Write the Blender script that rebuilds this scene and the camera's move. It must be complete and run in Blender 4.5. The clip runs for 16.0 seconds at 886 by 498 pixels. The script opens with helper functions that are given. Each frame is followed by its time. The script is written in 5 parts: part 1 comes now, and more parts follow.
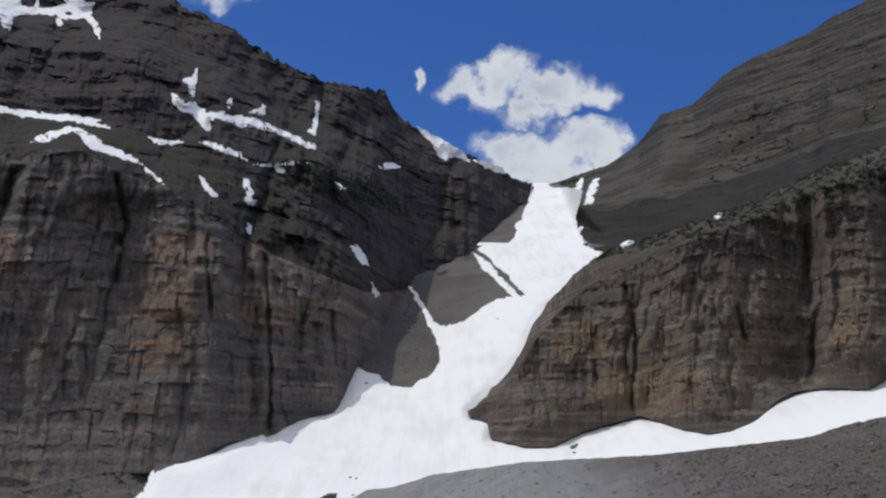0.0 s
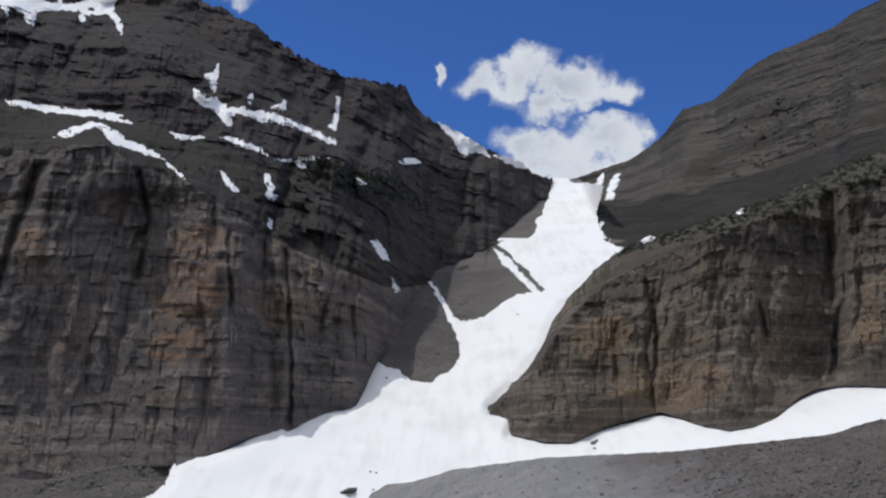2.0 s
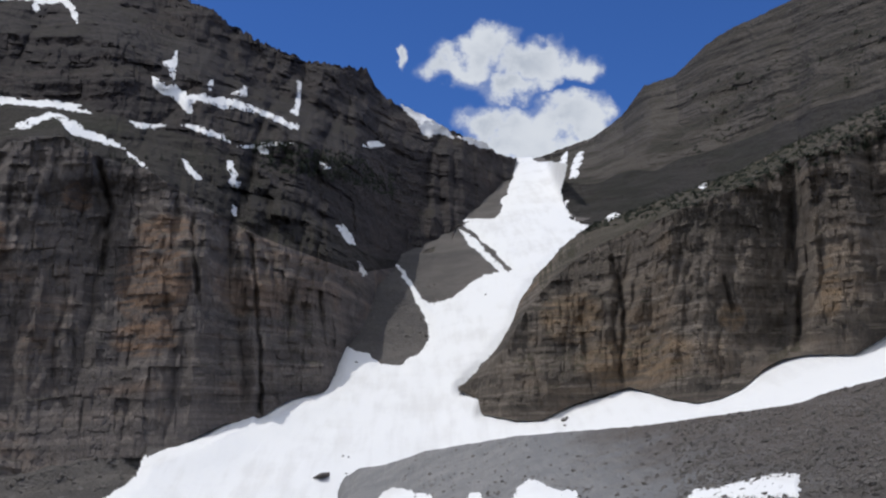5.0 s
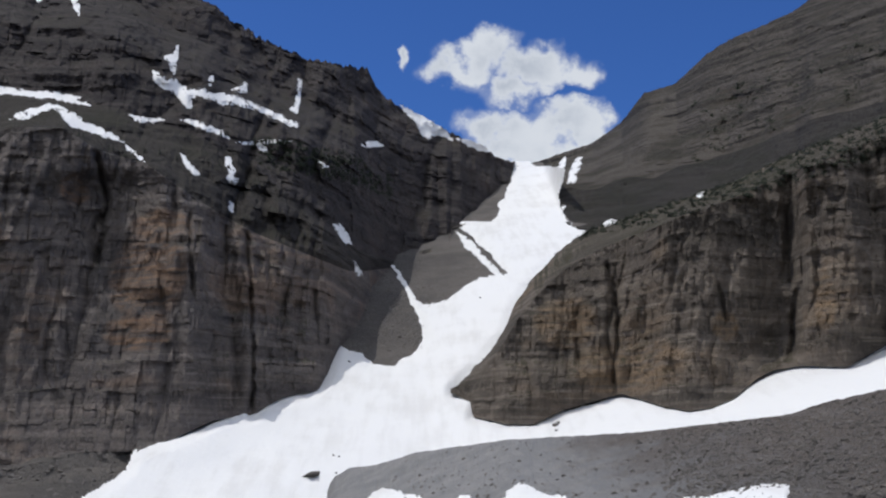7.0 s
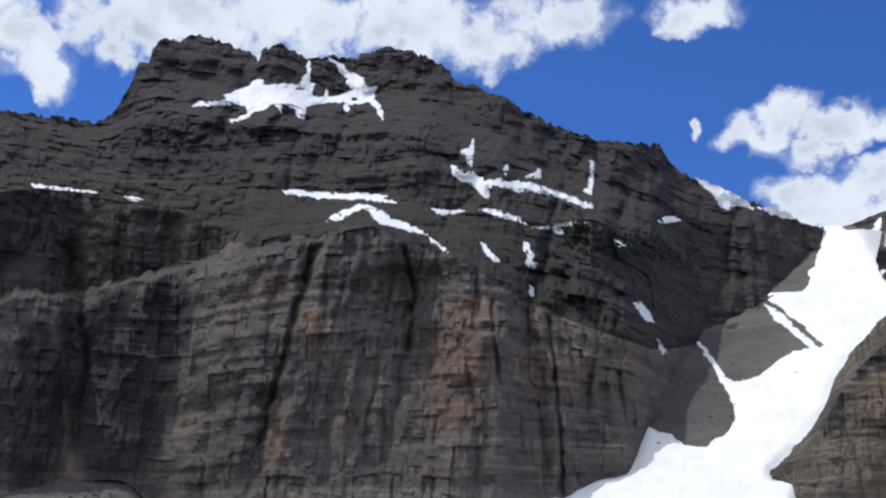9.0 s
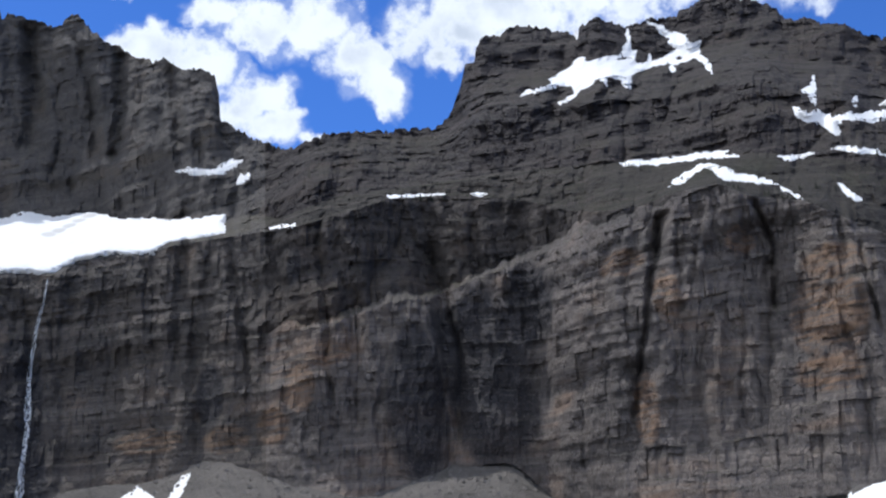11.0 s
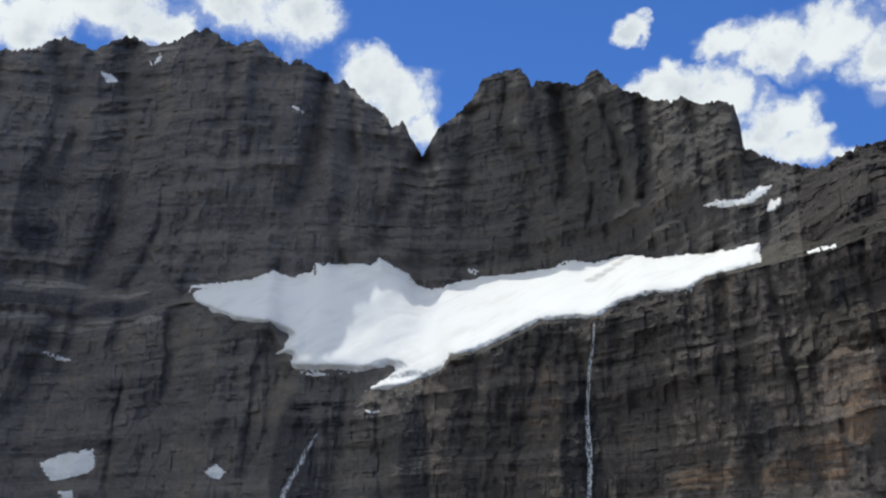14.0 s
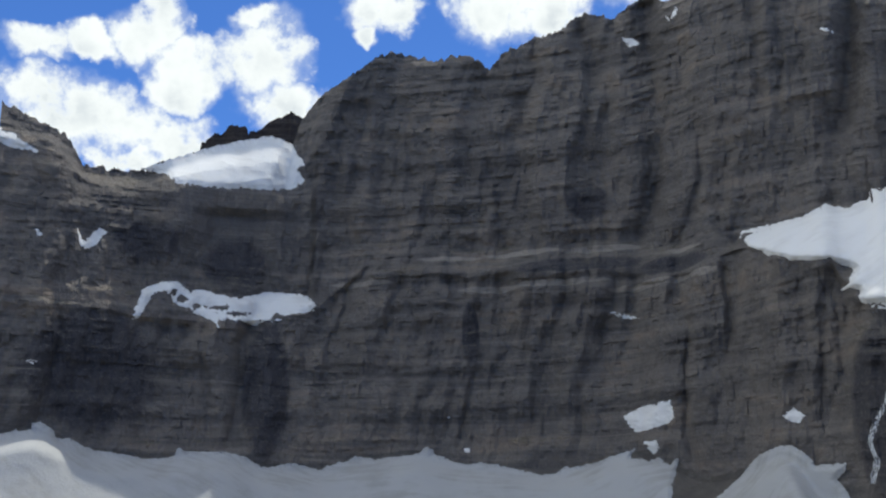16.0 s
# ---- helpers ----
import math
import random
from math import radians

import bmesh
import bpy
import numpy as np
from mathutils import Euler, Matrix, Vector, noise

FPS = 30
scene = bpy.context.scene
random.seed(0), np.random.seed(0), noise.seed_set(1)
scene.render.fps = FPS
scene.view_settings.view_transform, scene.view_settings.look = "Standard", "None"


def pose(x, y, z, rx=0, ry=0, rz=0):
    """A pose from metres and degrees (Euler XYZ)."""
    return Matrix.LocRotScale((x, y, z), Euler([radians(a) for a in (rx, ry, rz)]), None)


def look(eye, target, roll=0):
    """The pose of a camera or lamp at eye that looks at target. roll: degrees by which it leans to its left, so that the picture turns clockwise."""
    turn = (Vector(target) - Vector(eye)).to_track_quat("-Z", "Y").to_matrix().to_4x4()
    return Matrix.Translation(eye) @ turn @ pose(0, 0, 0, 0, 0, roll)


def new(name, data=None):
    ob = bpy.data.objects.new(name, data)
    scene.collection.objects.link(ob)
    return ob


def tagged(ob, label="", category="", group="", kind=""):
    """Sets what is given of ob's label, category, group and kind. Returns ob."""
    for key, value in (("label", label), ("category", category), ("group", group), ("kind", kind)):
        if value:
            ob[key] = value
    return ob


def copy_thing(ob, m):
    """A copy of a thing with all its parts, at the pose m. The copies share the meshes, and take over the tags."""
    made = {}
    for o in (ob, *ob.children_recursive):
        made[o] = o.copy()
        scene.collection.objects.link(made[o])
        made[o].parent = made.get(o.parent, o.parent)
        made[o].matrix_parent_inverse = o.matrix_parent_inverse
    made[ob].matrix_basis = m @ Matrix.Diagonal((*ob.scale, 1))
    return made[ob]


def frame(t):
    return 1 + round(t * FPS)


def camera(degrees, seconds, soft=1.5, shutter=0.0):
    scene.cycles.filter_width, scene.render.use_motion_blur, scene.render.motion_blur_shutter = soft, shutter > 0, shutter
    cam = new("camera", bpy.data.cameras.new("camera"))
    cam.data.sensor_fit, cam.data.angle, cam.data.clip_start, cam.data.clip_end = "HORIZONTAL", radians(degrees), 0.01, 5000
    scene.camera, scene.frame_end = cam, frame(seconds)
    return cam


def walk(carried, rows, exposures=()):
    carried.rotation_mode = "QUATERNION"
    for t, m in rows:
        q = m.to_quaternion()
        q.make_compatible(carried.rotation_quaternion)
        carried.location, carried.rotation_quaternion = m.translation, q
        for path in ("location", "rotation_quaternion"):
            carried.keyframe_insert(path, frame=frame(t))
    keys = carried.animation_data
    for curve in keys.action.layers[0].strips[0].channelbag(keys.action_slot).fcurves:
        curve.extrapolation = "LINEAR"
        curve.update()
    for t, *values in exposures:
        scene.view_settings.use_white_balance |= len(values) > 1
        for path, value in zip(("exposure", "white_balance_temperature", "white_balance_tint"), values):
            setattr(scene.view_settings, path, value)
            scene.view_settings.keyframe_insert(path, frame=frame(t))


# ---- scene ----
# Bearings are degrees counted anticlockwise from +y, seen from the standpoint of the camera
# at the origin; elevations are degrees above its eye; ranges are metres on the map.
EYE_Z = 1.6
cam = camera(45.58, 16.0, soft=2.2)
PATH = [
    (0.0, 12.50, -0.00, 0.00),
    (0.5, 12.60, -0.55, 0.01),
    (1.0, 12.50, -0.56, 0.74),
    (1.5, 11.84, -0.56, 0.98),
    (2.0, 12.24, -0.35, 1.05),
    (2.5, 12.00, -0.08, 0.73),
    (3.0, 12.31, 0.57, 0.70),
    (3.5, 12.15, 0.32, 0.09),
    (4.0, 11.94, 1.20, 0.16),
    (4.5, 11.24, 1.71, -0.28),
    (7.0, 11.34, 0.15, -0.92),
    (7.5, 10.75, 0.91, 2.51),
    (8.0, 12.19, 0.79, 7.93),
    (8.5, 14.85, 0.31, 11.42),
    (9.0, 15.67, -0.51, 15.52),
    (9.5, 14.87, 0.48, 20.91),
    (9.7, 14.90, 1.46, 23.56),
    (11.8, 14.34, 1.53, 42.20),
    (12.0, 14.44, 1.34, 44.09),
    (12.5, 15.21, 1.05, 48.51),
    (13.0, 16.45, 1.32, 53.57),
    (13.5, 16.95, 0.67, 59.21),
    (14.0, 17.29, 0.44, 64.72),
    (14.5, 17.67, 0.55, 70.74),
    (15.0, 15.97, 1.86, 78.08),
    (15.5, 14.86, 1.75, 87.04),
    (16.0, 14.78, 0.54, 95.01),
]
EXPOSURES = [(0.0, -0.58, 6150, 10), (2.0, -0.52, 6150, 10), (7.5, -0.5, 6150, 10), (9.0, -0.22, 5950, 10), (10.5, -0.02, 5900, 9), (12.0, 0.14, 5900, 8), (13.5, 0.0, 6350, 5), (14.5, -0.27, 6400, 4), (15.2, -0.15, 6450, 4), (16.0, 0.06, 6600, 3)]
walk(cam, [(t, pose(0, 0, EYE_Z, 90 + tilt, lean, turn)) for t, tilt, lean, turn in PATH], EXPOSURES)


# ---- sky and sun ----
def heading(bearing, elevation):
    b, e = radians(bearing), radians(elevation)
    return Vector((-math.sin(b) * math.cos(e), math.cos(b) * math.cos(e), math.sin(e)))


SUN_BEARING, SUN_ELEVATION = 82.0, 64.5
sun = new("sun", bpy.data.lights.new("sun", "SUN"))
sun.data.energy, sun.data.angle, sun.data.color = 3.15, radians(0.5), (1.0, 0.95, 0.88)
sun.matrix_basis = look(heading(SUN_BEARING, SUN_ELEVATION) * 100, (0, 0, 0))

world = bpy.data.worlds.new("sky")
scene.world = world
world.use_nodes = True


def wire(tree, kind, **sockets):
    """A node with its inputs set: a value, or another node's output socket."""
    n = tree.nodes.new(kind)
    props = sockets.pop("props", {})
    if "type" in props:
        if kind == "ShaderNodeMapping":
            n.vector_type = props["type"]
    if "op" in props:
        n.operation = props["op"]
    if "blend" in props:
        n.data_type, n.blend_type = "RGBA", props["blend"]
    if "clamp" in props:
        n.use_clamp = props["clamp"]
    for key, value in sockets.items():
        if key.startswith("i") and key[1:].isdigit():
            sock = n.inputs[int(key[1:])]
        else:
            sock = n.inputs[key.replace("_", " ")]
        if isinstance(value, bpy.types.NodeSocket):
            tree.links.new(value, sock)
        else:
            sock.default_value = value
    return n


def math_node(tree, op, a, b=0.0, c=0.0, clamp=False):
    return wire(tree, "ShaderNodeMath", props={"op": op, "clamp": clamp}, i0=a, i1=b, i2=c).outputs[0]


def mix_color(tree, factor, a, b, blend="MIX"):
    n = wire(tree, "ShaderNodeMix", props={"blend": blend}, i0=factor)
    for k, v in ((6, a), (7, b)):
        if isinstance(v, bpy.types.NodeSocket):
            tree.links.new(v, n.inputs[k])
        else:
            n.inputs[k].default_value = (*v, 1.0) if len(v) == 3 else v
    return n.outputs[2]


def ramp_node(tree, value, low, high, smooth=True):
    n = wire(tree, "ShaderNodeMapRange", Value=value)
    if smooth:
        n.interpolation_type = "SMOOTHSTEP"
    n.inputs["From Min"].default_value, n.inputs["From Max"].default_value = low, high
    return n.outputs[0]


import itertools

# cumulus banks: bearing, elevation, half width, half height, all in degrees
CLOUDS = {
    "over the couloir": [(-3.5, 21.8, 2.2, 1.2), (-6.5, 21.3, 2.4, 1.3), (-2.3, 20.8, 2.2, 0.9), (-5.2, 20.0, 1.8, 0.9), (-8.1, 20.9, 1.5, 1.0), (1.0, 22.1, 0.3, 0.5), (-6.4, 17.5, 3.4, 1.5), (-3.7, 18.1, 1.9, 1.2), (-8.4, 17.9, 1.6, 1.2), (-5.9, 16.5, 3.6, 1.2), (-9.0, 17.1, 1.2, 1.0)],
    "over the summit": [(34.9, 26.6, 2.6, 1.8), (30.8, 26.6, 4.1, 2.1), (24.7, 27.4, 5.3, 2.2), (17.9, 27.5, 4.7, 2.2), (13.2, 26.9, 3.2, 1.9), (9.2, 28.0, 3.8, 1.6), (33.6, 25.1, 1.2, 1.0), (39.8, 25.2, 1.8, 1.8), (38.1, 23.4, 1.5, 1.3), (1.1, 27.6, 2.4, 1.2)],
    "west of the summit": [(68.5, 26.2, 2.6, 1.5), (66.5, 24.7, 1.6, 1.8), (65.6, 23.4, 0.9, 1.3), (50.8, 25.3, 2.6, 1.2), (48.8, 24.4, 2.4, 1.8), (45.9, 22.8, 2.4, 1.8), (44.3, 21.4, 1.8, 1.2), (42.1, 26.5, 2.6, 2.1), (39.2, 24.8, 2.4, 1.8), (45.4, 26.7, 2.4, 1.5), (34.9, 26.2, 2.6, 1.5), (30.1, 26.4, 4.4, 1.3), (42.4, 20.9, 1.2, 0.4)],
    "behind the headwall": [(92.0, 27.7, 2.6, 2.1), (89.1, 26.9, 2.1, 1.5), (84.5, 29.2, 3.8, 2.1), (81.1, 28.3, 2.1, 1.5), (76.8, 29.7, 3.2, 2.1), (73.0, 29.5, 2.2, 1.8), (68.9, 26.8, 1.9, 1.8), (66.9, 24.9, 1.8, 1.8), (65.5, 23.5, 0.9, 1.2), (53.0, 28.6, 0.8, 0.7), (47.7, 27.3, 1.8, 1.0), (46.4, 26.1, 1.3, 0.9)],
    "over the saddle": [(114.8, 20.8, 4.4, 2.2), (110.2, 20.1, 2.9, 1.6), (117.5, 21.9, 2.1, 1.3), (111.5, 25.5, 1.8, 1.8), (109.5, 23.4, 2.1, 1.8), (105.1, 24.6, 2.4, 2.6), (104.1, 22.3, 2.1, 1.5), (106.2, 26.8, 1.2, 0.9), (98.6, 27.5, 1.8, 1.2), (99.2, 26.1, 0.7, 0.6), (117.7, 24.1, 1.8, 1.0), (114.5, 24.7, 1.5, 0.9), (92.2, 27.4, 2.6, 1.5), (88.8, 27.6, 3.2, 1.5), (112.3, 19.0, 2.6, 0.7)],
}


def build_sky():
    t = world.node_tree
    t.nodes.clear()
    out = t.nodes.new("ShaderNodeOutputWorld")
    sky = t.nodes.new("ShaderNodeTexSky")
    sky.sky_type, sky.sun_disc = "NISHITA", False
    sky.sun_elevation, sky.sun_rotation = radians(SUN_ELEVATION), radians(-SUN_BEARING)
    sky.altitude, sky.dust_density, sky.air_density, sky.ozone_density = 2000, 0.3, 1.0, 2.0
    way = t.nodes.new("ShaderNodeTexCoord").outputs["Generated"]
    total = None
    swirl = t.nodes.new("ShaderNodeTexNoise")
    t.links.new(way, swirl.inputs["Vector"])
    swirl.inputs["Scale"].default_value, swirl.inputs["Detail"].default_value = 22.0, 4.0
    push = wire(t, "ShaderNodeVectorMath", props={"op": "SUBTRACT"}, i0=swirl.outputs["Color"], i1=(0.5, 0.5, 0.5)).outputs[0]
    push = wire(t, "ShaderNodeVectorMath", props={"op": "MULTIPLY"}, i0=push, i1=(0.07, 0.07, 0.07)).outputs[0]
    billow = wire(t, "ShaderNodeVectorMath", props={"op": "ADD"}, i0=way, i1=push).outputs[0]
    for bearing, elevation, wide, high in itertools.chain(*CLOUDS.values()):
        local = wire(t, "ShaderNodeMapping", props={"type": "TEXTURE"}, Vector=billow,
                     Location=heading(bearing, elevation), Rotation=(radians(elevation), 0, radians(bearing)),
                     Scale=(radians(wide) * 1.25, 0.5, radians(high) * 1.25))
        far = wire(t, "ShaderNodeVectorMath", props={"op": "LENGTH"}, i0=local.outputs[0]).outputs["Value"]
        bump = math_node(t, "SUBTRACT", 1.0, far, clamp=True)
        total = bump if total is None else math_node(t, "MAXIMUM", total, bump)
    blue = mix_color(t, 1.0, sky.outputs[0], (0.52, 0.84, 1.42), "MULTIPLY")
    coarse = wire(t, "ShaderNodeTexNoise", Vector=way, Scale=16.0, Detail=8.0, Roughness=0.58).outputs[0]
    ragged = wire(t, "ShaderNodeTexNoise", Vector=way, Scale=55.0, Detail=7.0, Roughness=0.65).outputs[0]
    body = math_node(t, "ADD", math_node(t, "MULTIPLY", coarse, 1.5), math_node(t, "MULTIPLY", ragged, 1.3))
    near = ramp_node(t, total, 0.0, 0.12)
    body = math_node(t, "ADD", math_node(t, "SUBTRACT", body, 1.4), math_node(t, "MULTIPLY", math_node(t, "POWER", total, 0.7), 1.35))
    dense = math_node(t, "MULTIPLY", ramp_node(t, body, 0.25, 0.95), near)
    wisp = math_node(t, "MULTIPLY", ramp_node(t, body, -0.15, 0.6), math_node(t, "MULTIPLY", ramp_node(t, total, 0.0, 0.3), 0.28))
    dense = math_node(t, "MAXIMUM", dense, wisp)
    # unseen broken cumulus over the remaining sky, added above and behind as fill light
    wide_noise = wire(t, "ShaderNodeTexNoise", Vector=way, Scale=5.0, Detail=7.0, Roughness=0.6).outputs[0]
    parts = t.nodes.new("ShaderNodeSeparateXYZ")
    t.links.new(way, parts.inputs[0])
    overhead = math_node(t, "MAXIMUM", ramp_node(t, parts.outputs[2], 0.62, 0.78), ramp_node(t, math_node(t, "MULTIPLY", parts.outputs[1], -1.0), 0.45, 0.6))
    dense = math_node(t, "MAXIMUM", dense, math_node(t, "MULTIPLY", overhead, ramp_node(t, wide_noise, 0.385, 0.53)))
    inside = ramp_node(t, body, 0.6, 1.3)
    lit = wire(t, "ShaderNodeTexNoise", Vector=way, Scale=22.0, Detail=5.0).outputs[0]
    white = mix_color(t, math_node(t, "MULTIPLY", inside, ramp_node(t, lit, 0.35, 0.75)), (0.86, 0.88, 0.91), (0.56, 0.60, 0.67))
    # the unseen clouds glow brighter than the others, to lift the shaded cliffs
    white = mix_color(t, overhead, white, (1.15, 1.16, 1.18))
    sky_now = wire(t, "ShaderNodeBackground", Color=blue, Strength=0.1)
    cloud = wire(t, "ShaderNodeBackground", Color=white, Strength=1.12)
    mixed = wire(t, "ShaderNodeMixShader", i0=dense, i1=sky_now.outputs[0], i2=cloud.outputs[0])
    t.links.new(mixed.outputs[0], out.inputs[0])


build_sky()

# ---- materials ----
def material(name):
    m = bpy.data.materials.new(name)
    m.use_nodes = True
    t = m.node_tree
    return m, t, t.nodes["Principled BSDF"]


def place(tree, stretch=(1, 1, 1)):
    where = tree.nodes.new("ShaderNodeNewGeometry").outputs["Position"]
    return wire(tree, "ShaderNodeVectorMath", props={"op": "MULTIPLY"}, i0=where, i1=stretch).outputs[0]


def noise_node(tree, vector, scale, detail=4.0, rough=0.55):
    return wire(tree, "ShaderNodeTexNoise", Vector=vector, Scale=scale, Detail=detail, Roughness=rough).outputs[0]


def relief_bump(tree, shader, height, metres, strength=1.0):
    b = wire(tree, "ShaderNodeBump", Strength=strength, Distance=metres, Height=height)
    tree.links.new(b.outputs[0], shader.inputs["Normal"])


# marks on the cliffs: bearing, elevation, half width, half height in degrees, kind
CLIFF_MARKS = {
    "dirt": [(54.3, 16.4, 0.5, 0.4), (54.8, 15.9, 0.5, 0.4), (55.3, 15.4, 0.5, 0.4), (55.8, 15.0, 0.5, 0.4), (56.3, 14.6, 0.5, 0.4)],
    "ochre": [
        (14.9, 9.7, 2.2, 3.0), (15.2, 6.6, 2.0, 1.2), (25.2, 13.2, 1.5, 0.9), (23.0, 11.6, 0.9, 1.8), (18.9, 14.4, 1.0, 0.9),
        (14.4, 12.6, 1.8, 1.0), (24.6, 5.4, 0.8, 2.2), (41.7, 9.5, 1.6, 0.8), (43.2, 7.6, 1.0, 1.6), (44.6, 5.6, 1.0, 1.3),
        (47.0, 4.9, 1.4, 0.9), (51.0, 4.9, 2.0, 0.8), (-10.8, 5.1, 3.5, 1.8), (-7.6, 7.6, 2.1, 1.8), (-16.0, 6.9, 0.8, 0.9), (-21.0, 8.0, 0.6, 2.0),
    ],
    # real damp streaks on the cliffs, mixed with dark patches that paint shade
    "wet_and_shade": [
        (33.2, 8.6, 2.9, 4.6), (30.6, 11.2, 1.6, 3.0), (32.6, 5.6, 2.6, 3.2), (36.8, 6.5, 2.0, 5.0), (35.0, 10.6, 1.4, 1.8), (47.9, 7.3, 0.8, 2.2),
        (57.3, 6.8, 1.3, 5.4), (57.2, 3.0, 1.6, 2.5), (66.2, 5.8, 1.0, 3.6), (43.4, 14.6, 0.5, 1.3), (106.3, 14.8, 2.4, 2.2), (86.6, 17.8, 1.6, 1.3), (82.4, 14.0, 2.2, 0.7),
        # mostly painted shade: overhang band, recesses, fore-cliff and low headwall
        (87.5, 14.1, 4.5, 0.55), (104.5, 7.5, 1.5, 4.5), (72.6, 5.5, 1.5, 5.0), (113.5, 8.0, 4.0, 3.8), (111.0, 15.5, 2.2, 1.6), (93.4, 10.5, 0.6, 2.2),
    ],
    "pale": [
        (94.5, 15.0, 2.2, 0.24), (90.5, 15.1, 2.6, 0.24), (86.0, 15.0, 2.8, 0.26), (82.0, 14.9, 1.6, 0.2), (99.4, 13.6, 2.2, 0.2),
        (92.3, 13.1, 2.2, 0.26), (88.4, 13.15, 3.2, 0.26), (83.6, 12.8, 2.6, 0.26), (80.6, 13.4, 0.9, 0.3),
    ],
}
MARK_RANGE = [(-26, 340), (-2, 380), (14, 400), (23, 410), (30, 490), (36, 480), (42, 480), (48, 550), (72, 680), (85, 840), (120, 840)]


def mark_mask(t, kind, ragged):
    """Where the marks of one kind are, from 0 to 1, with uneven edges."""
    total = None
    for bearing, elevation, wide, high in CLIFF_MARKS[kind]:
        r = float(np.interp(bearing, *zip(*MARK_RANGE)))
        r *= 1.25 if kind == "dirt" else 1.0
        at = heading(bearing, elevation) * (r / math.cos(radians(elevation)))
        local = wire(t, "ShaderNodeMapping", props={"type": "TEXTURE"}, Vector=place(t), Location=at,
                     Rotation=(0, 0, radians(bearing)), Scale=(r * radians(wide), 150.0, r * radians(high)))
        far = wire(t, "ShaderNodeVectorMath", props={"op": "LENGTH"}, i0=local.outputs[0]).outputs["Value"]
        bump = math_node(t, "SUBTRACT", 1.0, far, clamp=True)
        total = bump if total is None else math_node(t, "MAXIMUM", total, bump)
    edge = math_node(t, "ADD", math_node(t, "MULTIPLY", total, 1.6), math_node(t, "SUBTRACT", ragged, 0.5))
    return math_node(t, "MULTIPLY", ramp_node(t, edge, 0.15, 0.75), ramp_node(t, total, 0.0, 0.15))


def rock(name, dark, mid, light, ochre, ochre_share, scree, lichen, grow=1.0, lift=None, strata=0.85, calm=1.0):
    """Bedded limestone: faint beds by height, upright water streaks, ochre stains, gravel and turf on what lies flat."""
    m, t, s = material(name)
    flat = place(t, (0.004, 0.004, 0.13))
    warp = noise_node(t, place(t), 0.015, 4.0)
    bed_place = wire(t, "ShaderNodeVectorMath", props={"op": "ADD"}, i0=flat, i1=warp).outputs[0]
    beds = noise_node(t, bed_place, 1.0, 5.0, 0.62)
    thin = noise_node(t, wire(t, "ShaderNodeVectorMath", props={"op": "MULTIPLY"}, i0=bed_place, i1=(6, 6, 4.5)).outputs[0], 1.0, 3.0, 0.6)
    streak = noise_node(t, place(t, (0.17, 0.17, 0.014)), 1.0 / grow, 6.0, 0.65)
    wash = noise_node(t, place(t, (0.5, 0.5, 0.03)), 1.0 / grow, 5.0, 0.6)
    broad = noise_node(t, place(t), 0.02, 5.0, 0.6)
    lumps = noise_node(t, place(t, (0.3, 0.3, 0.17)), 1.0 / grow, 6.0, 0.65)
    grain = noise_node(t, place(t), 0.9 / grow, 8.0, 0.7)
    c = mix_color(t, ramp_node(t, math_node(t, "ADD", math_node(t, "MULTIPLY", beds, 0.5), math_node(t, "MULTIPLY", broad, 0.5)), 0.38, 0.62), dark, mid)
    c = mix_color(t, math_node(t, "MULTIPLY", ramp_node(t, thin, 0.54, 0.66), math_node(t, "MULTIPLY", ramp_node(t, broad, 0.34, 0.58), strata)), c, light)
    # thick pale and dark courses that run on along the wall
    run = wire(t, "ShaderNodeVectorMath", props={"op": "ADD"}, i0=place(t, (0.0035, 0.0035, 0.24)), i1=math_node(t, "MULTIPLY", warp, 0.9)).outputs[0]
    bands = noise_node(t, run, 1.0, 2.0, 0.5)
    c = mix_color(t, math_node(t, "MULTIPLY", ramp_node(t, bands, 0.54, 0.66), 0.5 * calm), c, mix_color(t, 0.5, mid, light))
    c = mix_color(t, math_node(t, "MULTIPLY", ramp_node(t, math_node(t, "SUBTRACT", 1.0, bands), 0.54, 0.66), 0.5 * calm), c, dark)
    stain = math_node(t, "MULTIPLY", ramp_node(t, broad, 0.5, 0.66), ramp_node(t, beds, 0.42, 0.6))
    c = mix_color(t, math_node(t, "MULTIPLY", stain, ochre_share), c, ochre)
    c = mix_color(t, math_node(t, "MULTIPLY", ramp_node(t, streak, 0.5, 0.72), 0.42 * calm), c, dark)
    c = mix_color(t, math_node(t, "MULTIPLY", ramp_node(t, wash, 0.56, 0.74), 0.3 * calm), c, light)
    split = math_node(t, "ADD", math_node(t, "MULTIPLY", streak, 0.9), math_node(t, "MULTIPLY", beds, 0.5))
    c = mix_color(t, math_node(t, "MULTIPLY", mark_mask(t, "ochre", split), math_node(t, "MULTIPLY", ramp_node(t, math_node(t, "ADD", thin, math_node(t, "MULTIPLY", lumps, 0.4)), 0.52, 0.85), 0.65)), c, ochre)
    c = mix_color(t, math_node(t, "MULTIPLY", mark_mask(t, "pale", split), 0.8), c, light)
    # near-black colour for damp rock and for the painted shade of recesses
    c = mix_color(t, math_node(t, "MULTIPLY", mark_mask(t, "wet_and_shade", split), 0.85), c, (0.036, 0.036, 0.043))
    c = mix_color(t, math_node(t, "MULTIPLY", ramp_node(t, lumps, 0.5, 0.7), 0.3 * calm), c, dark)
    c = mix_color(t, math_node(t, "MULTIPLY", ramp_node(t, grain, 0.5, 0.8), 0.5), c, light)
    up = t.nodes.new("ShaderNodeSeparateXYZ")
